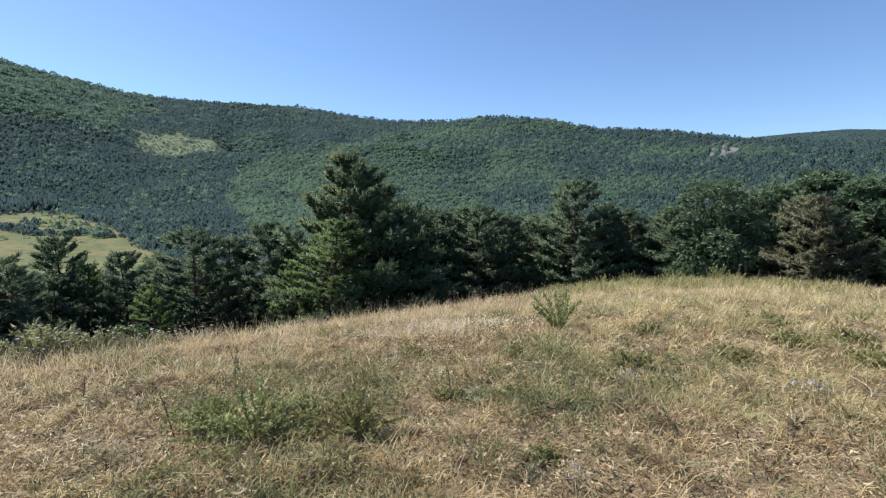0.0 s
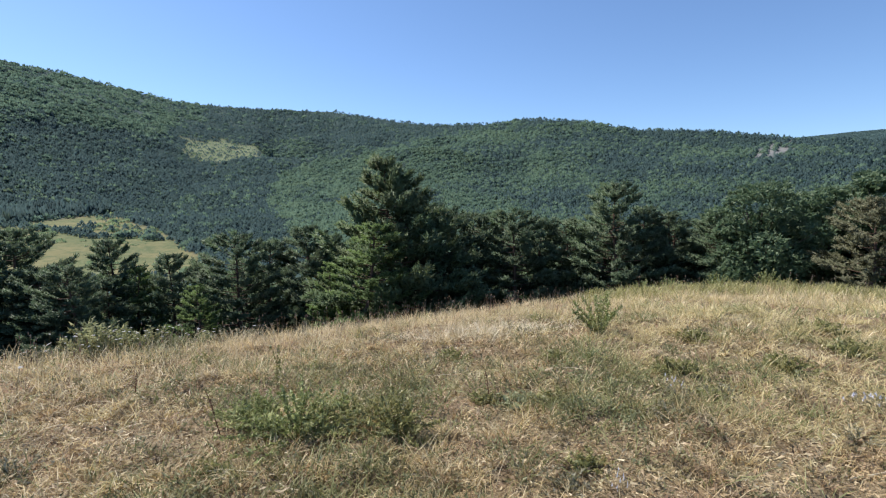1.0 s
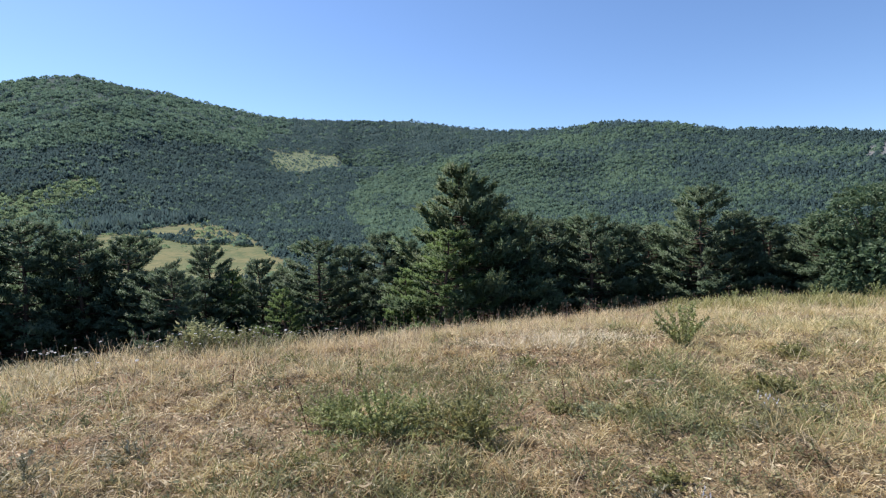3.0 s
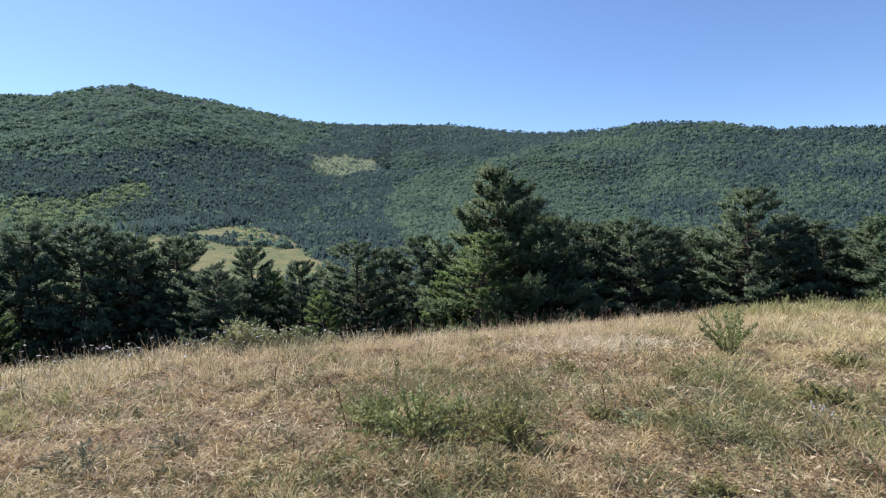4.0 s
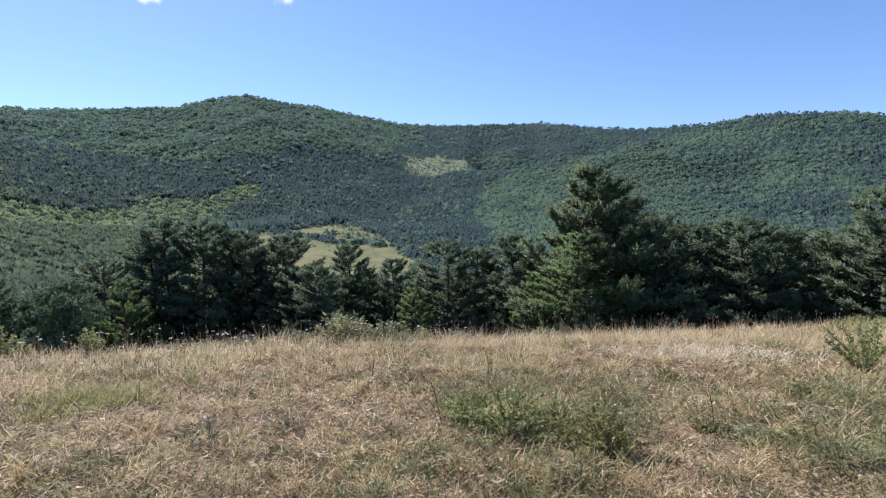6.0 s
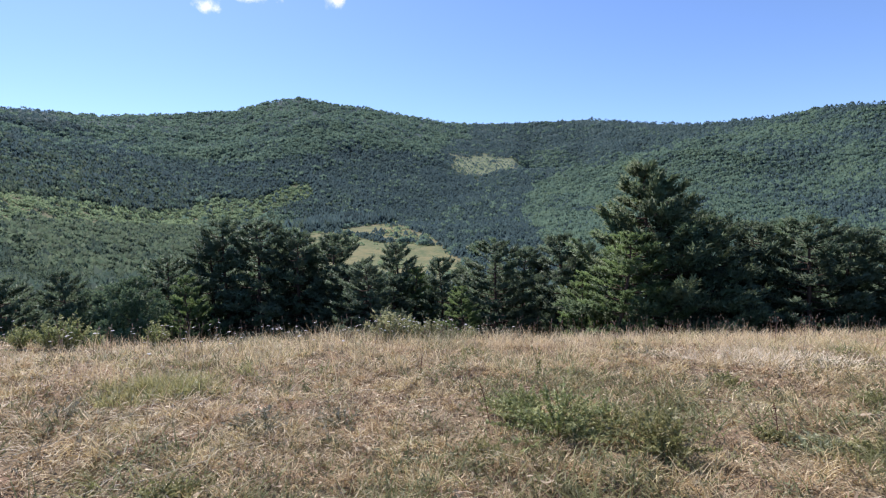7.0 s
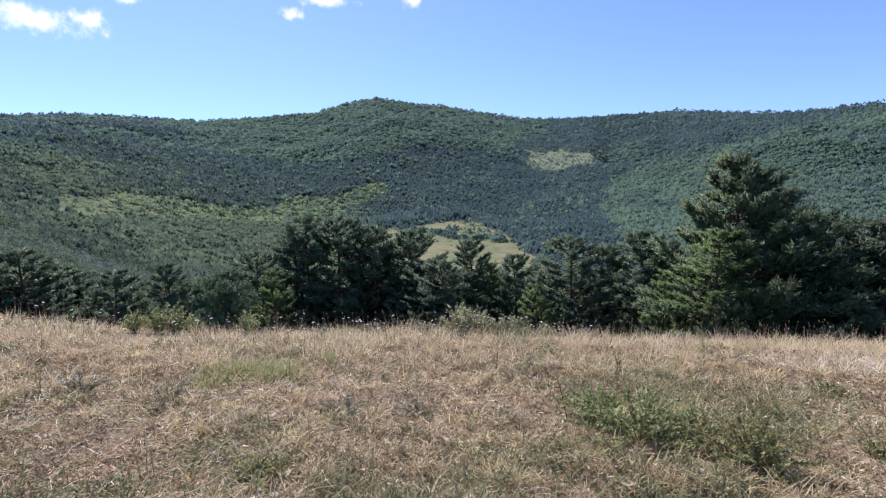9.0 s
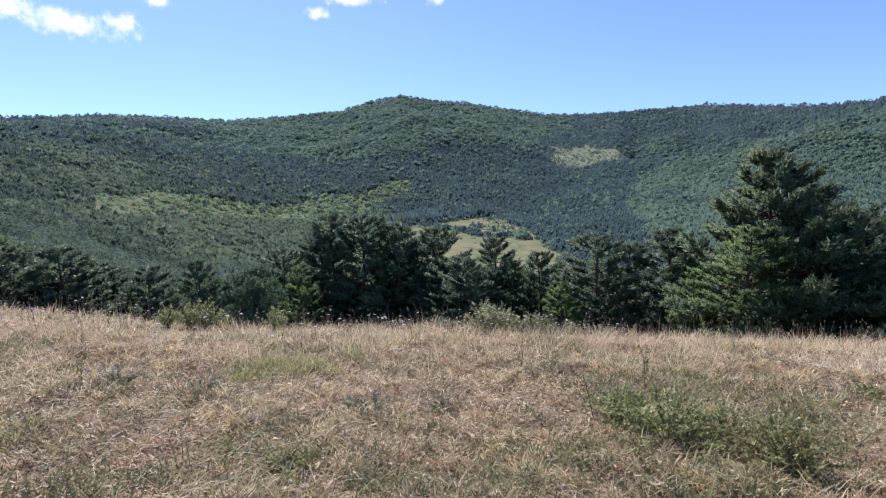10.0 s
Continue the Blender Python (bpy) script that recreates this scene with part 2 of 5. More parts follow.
M_MINT = leaf_material("mint_leaves", [(0.0, (0.19, 0.215, 0.095)), (0.5, (0.32, 0.345, 0.18)), (1.0, (0.48, 0.49, 0.31))], (0.36, 0.34, 0.19), 6.0, 0.4, 0.55, 0.35, 0.4)
M_RUST = plain_material("rusty_seed_stalk", (0.10, 0.045, 0.028), (0.20, 0.09, 0.05), 40.0, 0.8)
M_WEED_PALE = leaf_material("shrub_leaves", [(0.0, (0.15, 0.175, 0.075)), (0.5, (0.28, 0.305, 0.14)), (1.0, (0.45, 0.455, 0.25))], (0.36, 0.33, 0.17), 2.0, 0.5, 0.5, 0.4, 0.5)
M_WITHERED = plain_material("withered_leaves", (0.22, 0.17, 0.10), (0.42, 0.345, 0.225), 26.0)
M_STEM = plain_material("plant_stems", (0.14, 0.14, 0.06), (0.28, 0.24, 0.12), 12.0)
M_WHITE = plain_material("white_petals", (0.54, 0.53, 0.48), (0.72, 0.71, 0.67), 60.0, 0.6, 0.3)
M_BLUE = plain_material("blue_petals", (0.74, 0.73, 0.77), (0.82, 0.81, 0.84), 60.0, 0.6, 0.3)
M_STONE = plain_material("limestone", (0.28, 0.25, 0.20), (0.48, 0.44, 0.37), 30.0, 0.9)
M_BLEACHED = plain_material("bleached_stalk", (0.48, 0.40, 0.26), (0.74, 0.66, 0.48), 14.0)

# ---- the lie of the land ----
def hashed(ix, iy, seed):
    h = np.sin(ix * 127.1 + iy * 311.7 + seed * 74.7) * 43758.5453
    return h - np.floor(h)


def value_noise(x, y, seed=0):
    ix, iy = np.floor(x), np.floor(y)
    fx, fy = x - ix, y - iy
    fx, fy = fx * fx * (3 - 2 * fx), fy * fy * (3 - 2 * fy)
    a, b = hashed(ix, iy, seed), hashed(ix + 1, iy, seed)
    c, d = hashed(ix, iy + 1, seed), hashed(ix + 1, iy + 1, seed)
    return (a * (1 - fx) + b * fx) * (1 - fy) + (c * (1 - fx) + d * fx) * fy - 0.5


def fbm(x, y, seed=0, octaves=4):
    s, amp = 0.0, 1.0
    for k in range(octaves):
        s = s + amp * value_noise(x * 2 ** k, y * 2 ** k, seed + k * 7)
        amp *= 0.5
    return s


EYE_Z = 1.6
# bearing to the left of +y, and the meadow's brow: how far off, and how steeply the eye looks down on its grass
BROW_AZ = (-100, -60, -41, -28, -20, -7, 8, 20, 29, 40, 60, 71, 84, 110, 150, 260)
BROW_R = (30, 24, 20, 18, 16, 14, 12, 10.5, 10, 10, 10, 11, 13, 18, 30, 30)
BROW_EL = (-3.5, -5.5, -6.4, -6.8, -7.5, -9.3, -11, -12.1, -12.2, -11.9, -11.1, -9.7, -6.7, -4, -2, -2)
GRASS_TOP = 0.36
# the skyline: bearing, height over the eye in degrees, and how far off the ridge stands
RIDGE_AZ = (-100, -60, -41, -36, -30, -26.5, -21.8, -16.5, -12.4, -6.6, -0.9, 5.8, 15.6, 22.8, 25.2, 30.3, 36.6, 41, 44, 47.3, 50.5, 53.9, 56.3, 60.8, 65.3, 70.4, 76, 83.2, 110, 180)
RIDGE_EL = (5, 5, 5.5, 5.9, 6.5, 7.1, 7.8, 8.2, 9.1, 9.75, 9.3, 9.25, 10.4, 10.3, 10.3, 10.35, 11.4, 12.1, 12.35, 12.8, 12.15, 11.0, 10.7, 10.15, 9.6, 9.6, 9.4, 8.4, 6, 5)
FAR_AZ = (-100, -50, -41, -38, -34, -29, -20, 180)
FAR_EL = (5, 5.8, 6.2, 6.5, 6.45, 6.2, 5.0, 3.0)


def around(az, xs, ys):
    return np.interp(az, xs, ys, period=360)


def ridge_far(az):
    return around(az, (-100, -45, -25, -8, 6, 16, 30, 47, 64, 84, 120), (1500, 1500, 1550, 1600, 1900, 2500, 2500, 2200, 2300, 2000, 1600))


def hill_flank(az):
    return np.interp(az, (-4, 2, 6, 11.4, 17, 21.8, 23.4, 25.5), (9.0, 8.3, 7.5, 6.3, 5.2, 3.9, 1.4, 0.4))


def profile(az):
    """Distances and heights of the land along each bearing."""
    rc = around(az, BROW_AZ, BROW_R)
    zc = EYE_Z + rc * np.tan(np.radians(around(az, BROW_AZ, BROW_EL))) - GRASS_TOP
    near = np.clip((az - 58) / 24, 0, 1) * np.clip((150 - az) / 40, 0, 1)
    s = 1 - 0.5 * near
    behind = np.clip((np.abs(az - 20) - 85) / 40, 0, 1)
    ra = ridge_far(az)
    right = np.clip((-az - 4) / 14, 0, 1)

    def up(r, el):
        return EYE_Z + r * np.tan(np.radians(el))

    z_mid = -11 + 4.5 * right
    rs = [0 * rc, rc, rc + 8, 0 * rc + 46, 130 * s, 270 * s, 520 * s, 900 * s, ra, ra * 1.3, 0 * rc + 4700]
    zs = [0 * rc, zc, zc - 2.3 + 0.4 * right, z_mid, -25 + 10 * near, -50 + 22 * near,
          up(520 * s, around(az, (-40, 10, 30, 46, 70, 84), (-6, -5.5, -5.2, -5.2, -5.6, -4.6))),
          up(900 * s, around(az, (-40, 10, 30, 46, 70, 84), (-1, 0, -0.6, -0.6, 0.2, 0.8))),
          up(ra, around(az, RIDGE_AZ, RIDGE_EL) - np.degrees(5 / ra)),
          up(ra, around(az, RIDGE_AZ, RIDGE_EL)) * 0.75,
          up(4700, around(az, FAR_AZ, FAR_EL))]
    # the flank of the nearer hill stands before the back range between these bearings
    flank = hill_flank(az)
    fold = np.clip((az + 5) / 14, 0, 1) * np.clip((34 - az) / 12, 0, 1)
    rs.insert(8, 900 * s + 0.35 * (ra - 900 * s))
    zs.insert(8, zs[7] + 0.35 * (zs[8] - zs[7]))
    zs[8] = zs[8] * (1 - fold) + np.maximum(up(rs[8], np.maximum(flank, 0.6)), zs[8] - 22) * fold
    rs.insert(9, rs[8] + 0.28 * (ra - rs[8]))
    zs.insert(9, zs[8] + 0.28 * (zs[9] - zs[8]))
    zs[9] = zs[9] * (1 - fold) + np.maximum(np.minimum(zs[9], zs[8] - 12), zs[9] - np.interp(az, (19, 24), (200, 40))) * fold
    for k in range(2, 8):
        zs[k] = zs[k] * (1 - behind) + (zc - 0.01 * rs[k]) * behind
    return rs, zs


def land(x, y):
    """Height of the ground at x, y (arrays)."""
    x, y = np.asarray(x, float), np.asarray(y, float)
    r = np.hypot(x, y)
    az = np.degrees(np.arctan2(-x, y))
    az = np.where(az < -120, az + 360, az)
    rs, zs = profile(az)
    z = zs[-1] + 0 * r
    z = np.where(r < rs[1], zs[1] * (r / rs[1]) ** 2, z)
    for k in range(1, len(rs) - 1):
        f = (r - rs[k]) / (rs[k + 1] - rs[k])
        z = np.where((f >= 0) & (f < 1), zs[k] + f * (zs[k + 1] - zs[k]), z)
    z = z + (0.07 * fbm(x / 1.3, y / 1.3, 3, 3) + 0.105 * value_noise(x / 0.40, y / 0.40, 13) + 0.045 * value_noise(x / 0.17, y / 0.17, 23)) * np.clip(r / 2, 0, 1) * np.clip((60 - r) / 30, 0, 1) + 0.10 * value_noise(x / 4, y / 4, 9)
    hill = np.clip((r - rs[7]) / 600, 0, 1) * np.clip((rs[10] - r) / 500, 0, 1)
    z = z + np.clip((r - 60) / 300, 0, 1) * 2.5 * value_noise(x / 45, y / 45, 5) * (r < 1.2 * rs[10])
    calm = 1 - 0.95 * np.exp(-((az - 26) / 9) ** 2 - ((r - 1900) / 900) ** 2)
    bumped = z + calm * hill * (85 * value_noise(x / 520, y / 520, 31) + 62 * fbm(x / 260, y / 260, 17, 4))
    lid = EYE_Z + r * np.tan(np.radians(around(az, RIDGE_AZ, RIDGE_EL) - 0.8))
    return np.where(hill > 0, np.minimum(bumped, np.maximum(lid, z)), z)


def bearing(x, y):
    """Bearing and height angle of the land at x, y, as from the meadow."""
    az = np.degrees(np.arctan2(-x, y))
    return az, np.degrees(np.arctan2(land(x, y) - EYE_Z, np.hypot(x, y)))


def band(v, lo, hi, soft):
    return np.clip((v - lo) / soft, 0, 1) * np.clip((hi - v) / soft, 0, 1)


def covers(x, y):
    """Shares of forest, pasture and bare rock."""
    r = np.hypot(x, y)
    az, el = bearing(x, y)
    w1, w2 = 2.2 * fbm(x / 160, y / 160, 41, 3), 1.2 * fbm(x / 120, y / 120, 47, 3)
    head = np.interp(az, (29.5, 33.2, 37.2, 42, 46.5), (-5.0, -2.2, -0.55, -0.85, -1.5))
    field = band(az + 0.5 * w1, 29.3, 46.8, 0.5) * band(el + 0.35 * w2, -7.0, head, 0.2) * (r > 300)
    brim = 1.1 * fbm(x / 45, y / 45, 87, 3)
    clearing = band(az + 0.3 * w1 + brim, 23.2, 30.6, 0.5) * (r > 600)
    clearing = clearing * band(el + 0.7 * brim + 0.2 * w2, np.interp(az, (23, 26, 28, 30.6), (5.6, 5.0, 4.3, 4.9)), np.interp(az, (23, 26, 28, 30.6), (6.5, 6.6, 6.9, 7.0)), 0.2)
    lie = np.interp(az, (46, 48, 52, 58, 64, 72, 78), (3.1, 2.8, 1.0, 0.2, 0.1, 1.0, 1.3))
    strip = band(az + w1, 46, 77, 2.0) * band(el + w2 - lie, -1.3, 1.0, 0.3) * (r > 200)
    rock = band(az, -30.4, -26.4, 0.3) * band(el + 0.4 * w2 + 0.15 * (az + 28.5), 4.6, 6.0, 0.2) * (r > 600) * (value_noise(az * 3.6 + 1.1 * el, el * 0.8, 3) > 0.10)
    pasture = np.clip(field + 0.9 * clearing + 0.6 * strip, 0, 1)
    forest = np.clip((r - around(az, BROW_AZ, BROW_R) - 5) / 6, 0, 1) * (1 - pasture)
    return forest, pasture, np.clip(rock, 0, 1), field, clearing, strip


def mesh_of(name, verts, faces_n, loops, mat, smooth=False):
    """A mesh from arrays: corners, corners a face, and the corners' indices."""
    me = bpy.data.meshes.new(name)
    me.vertices.add(len(verts))
    me.vertices.foreach_set("co", np.asarray(verts, np.float32).ravel())
    me.loops.add(len(loops))
    me.loops.foreach_set("vertex_index", np.asarray(loops, np.int32))
    n = np.asarray(faces_n, np.int32)
    me.polygons.add(len(n))
    me.polygons.foreach_set("loop_start", np.concatenate(([0], np.cumsum(n)[:-1])).astype(np.int32))
    me.polygons.foreach_set("use_smooth", np.full(len(n), smooth, bool))
    me.update(calc_edges=True)
    if mat:
        me.materials.append(mat)
    return me


def tris_mesh(name, verts, tris, mat, smooth=False, normals=None):
    tris = np.asarray(tris, np.int32)
    if normals is None:
        return mesh_of(name, verts, np.full(len(tris), 3), tris.ravel(), mat, smooth)
    # foliage: each leaf takes the soft shading of the crown that it sits on, and faces outwards
    verts, normals = np.asarray(verts), np.asarray(normals)
    a, b, c = (verts[tris[:, k]] for k in range(3))
    back = (np.cross(b - a, c - a) * normals[tris[:, 0]]).sum(1) < 0
    tris = np.where(back[:, None], tris[:, ::-1], tris)
    me = mesh_of(name, verts, np.full(len(tris), 3), tris.ravel(), mat, True)
    me.attributes.new("custom_normal", "FLOAT_VECTOR", "POINT").data.foreach_set("vector", normals.astype(np.float32).ravel())
    return me


def build_ground():
    az = np.concatenate((np.arange(-52, -31, 0.5), np.arange(-31, -26, 0.125), np.arange(-26, 96, 0.5), np.arange(96, 308, 4.0)))
    rs = np.concatenate((np.linspace(0.5, 7.5, 96), np.linspace(7.7, 24, 60), np.geomspace(25, 420, 34), np.geomspace(432, 2900, 90), np.geomspace(3000, 4700, 10)))
    a, r = np.meshgrid(np.radians(az), rs, indexing="ij")
    x, y = -np.sin(a) * r, np.cos(a) * r
    x, y = np.append(x.ravel(), 0), np.append(y.ravel(), 0)
    z = land(x, y)
    n, k = len(az), len(rs)
    i, j = np.meshgrid(np.arange(n), np.arange(k - 1), indexing="ij")
    i2 = (i + 1) % n
    quads = np.stack((i * k + j, i * k + j + 1, i2 * k + j + 1, i2 * k + j), -1).reshape(-1, 4)[:, ::-1]
    fan = np.stack((np.full(n, n * k), np.arange(n) * k, ((np.arange(n) + 1) % n) * k), -1)[:, ::-1]
    loops = np.concatenate((quads.ravel(), fan.ravel()))
    me = mesh_of("ground", np.stack((x, y, z), -1), np.concatenate((np.full(len(quads), 4), np.full(n, 3))), loops, M_GROUND, True)
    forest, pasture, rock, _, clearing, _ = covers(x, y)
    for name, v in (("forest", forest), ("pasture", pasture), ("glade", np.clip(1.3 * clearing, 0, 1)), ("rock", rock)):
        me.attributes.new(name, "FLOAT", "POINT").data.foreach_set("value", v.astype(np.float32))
    return tagged(new("ground", me), "dry straw meadow on a brow above wooded valley slopes", "ground", kind="structure")


build_ground()
rng = np.random.default_rng(7)


def turn_z(v, a):
    c, s = np.cos(a), np.sin(a)
    return np.stack((v[..., 0] * c - v[..., 1] * s, v[..., 0] * s + v[..., 1] * c, v[..., 2]), -1)


def strewn(verts, tris, places, sizes, rots):
    """Copies of a small form at many places in one array: sizes are (n, 3)."""
    v = turn_z(verts[None] * sizes[:, None, :], rots[:, None]) + places[:, None, :]
    t = tris[None] + (np.arange(len(places)) * len(verts))[:, None, None]
    return v.reshape(-1, 3), t.reshape(-1, 3)


def joined(parts):
    vs, ts, k = [], [], 0
    for v, t in parts:
        vs.append(v)
        ts.append(t + k)
        k += len(v)
    return np.concatenate(vs), np.concatenate(ts)


# ---- far woods ----
def ball_form(seed, rough=0.25):
    bm = bmesh.new()
    bmesh.ops.create_icosphere(bm, subdivisions=1, radius=1.0)
    v = np.array([p.co[:] for p in bm.verts])
    t = np.array([[p.index for p in f.verts] for f in bm.faces])
    bm.free()
    g = np.random.default_rng(seed)
    return v * (1 + rough * (g.random((len(v), 1)) - 0.5) * 2), t


def shaggy_form(seed, kind, m, tip):
    """The ragged top of a crown, of m leafy tips."""
    g = np.random.default_rng(seed + 30)
    a, f = 2.4 * np.arange(m) + 0.5 * g.random(m), (np.arange(m) + g.random(m)) / m
    q = (1 - f) ** (0.9 if kind == "pine" else 0.45)
    c = np.stack((np.cos(a) * q, np.sin(a) * q, 0.95 * f), -1)
    d = np.stack((np.cos(a) * q, np.sin(a) * q, 0.5 + f), -1) + 0.4 * g.normal(size=(m, 3))
    d /= np.linalg.norm(d, axis=1, keepdims=True)
    e = np.cross(d, g.normal(size=(m, 3)))
    e *= 0.7 * tip / np.linalg.norm(e, axis=1, keepdims=True)
    v = np.stack((c - e - 0.15 * d, c + e - 0.15 * d, c + tip * d), 1).reshape(-1, 3)
    n = v * (0.8, 0.8, 0.5) + (0, 0, 0.45) + np.repeat(0.25 * g.normal(size=(m, 3)), 3, 0)
    return v, np.arange(3 * m).reshape(-1, 3), n / np.linalg.norm(n, axis=1, keepdims=True)


def far_places(count, r0):
    """Spots on the slopes, spread evenly over the view of them."""
    out = []
    bins = np.linspace(-46, 90, 171)
    for a0, a1 in zip(bins[:-1], bins[1:]):
        am = (a0 + a1) / 2
        rr = np.geomspace(r0, float(ridge_far(np.array(am))) * 1.03, 160)
        x, y = -math.sin(math.radians(am)) * rr, math.cos(math.radians(am)) * rr
        el = np.degrees(np.arctan2(land(x, y) - EYE_Z, rr))
        top = np.maximum.accumulate(el)
        gain = np.maximum(np.diff(top), 0.012 * np.diff(rr) / rr[1:] * 57 * 0.2)
        share = np.concatenate(([0], np.cumsum(gain * np.minimum(1, (rr[1:] / 1000) ** 2))))
        n = int(count * share[-1])
        r = np.interp(rng.random(n) * share[-1], share, rr)
        a = np.radians(a0 + (a1 - a0) * rng.random(n))
        out.append(np.stack((-np.sin(a) * r, np.cos(a) * r), -1))
    return np.concatenate(out)


def leafy_share(x, y):
    """How far broadleaf trees take over from pines."""
    az, el = bearing(x, y)
    w = fbm(x / 170, y / 170, 61, 4)
    v = fbm(x / 60, y / 60, 71, 3)
    a = az + 1.6 * w + 0.8 * v
    # the rounded nearer hill: light woods on its flank, pines taking over along its back
    hem = np.interp(el, (-6, -2.3, 1, 3), (19.5, 21.6, 23.6, 23.0))
    hill = np.clip((hill_flank(a) + 0.2 - el - 1.2 * v) / 0.5, 0, 1) * np.clip((hem - az - 4.0 * v - 2.0 * w) / 1.2, 0, 1)
    hill = hill * np.clip(np.interp(a, (-30, -16, -9, -3, 4, 12), (0.05, 0.10, 0.28, 0.50, 0.88, 1.0)) + 0.9 * w, 0.04, 1)
    hill = hill * np.clip(1.35 - 3.2 * np.clip(value_noise(x / 85, y / 85, 29) - 0.08, 0, 1), 0.15, 1)
    # light woods on the upper slopes of the big hill, above a belt of dark pines
    # leafier than the woods alone call for, to lighten them as haze would
    edge = np.interp(az, (28, 30.5, 33, 42.5, 49.5, 54.4, 61, 65, 69), (8.6, 8.0, 6.4, 7.2, 6.2, 5.9, 5.9, 6.4, 9.0))
    upper = np.clip((el + 1.3 * w + 0.5 * v - edge) / 0.6, 0, 1) * np.clip((az - 28) / 1.5, 0, 1) * np.clip(0.85 + 1.1 * v, 0.2, 1)
    # mixed woods in the saddle, below the strip of scrub and on the spur
    saddle = band(a, 17, 24, 1.5) * band(el + w, 5.0, 7.0, 0.5) * 0.45
    low = np.clip((az - 47) / 2, 0, 1) * np.clip((np.interp(az, (46, 66, 74, 90), (0.2, 0.4, 2.5, 4.5)) - el - w) / 0.5, 0, 1) * np.clip(0.75 + 1.3 * v, 0.2, 0.95) * np.interp(az, (62, 74), (1.0, 0.5))
    side = np.clip((az - 64) / 3, 0, 1) * np.clip(0.16 + 1.4 * w, 0.05, 0.6)
    return np.clip(np.max((hill, upper, saddle, low, side), 0) + 0.08 + 0.15 * v, 0.03, 0.93)


FAR_LABELS = {"far_pine_wood": "dense dark pine forest, coloured haze blue, on distant mountain slopes", "far_broadleaf_wood": "lighter green broadleaf forest covering distant hillsides",
              "valley_pine_wood": "dark green pine wood on the valley sides", "valley_broadleaf_wood": "mixed green broadleaf wood on the valley sides", "far_scrub": "pale green scrub round the valley pastures"}


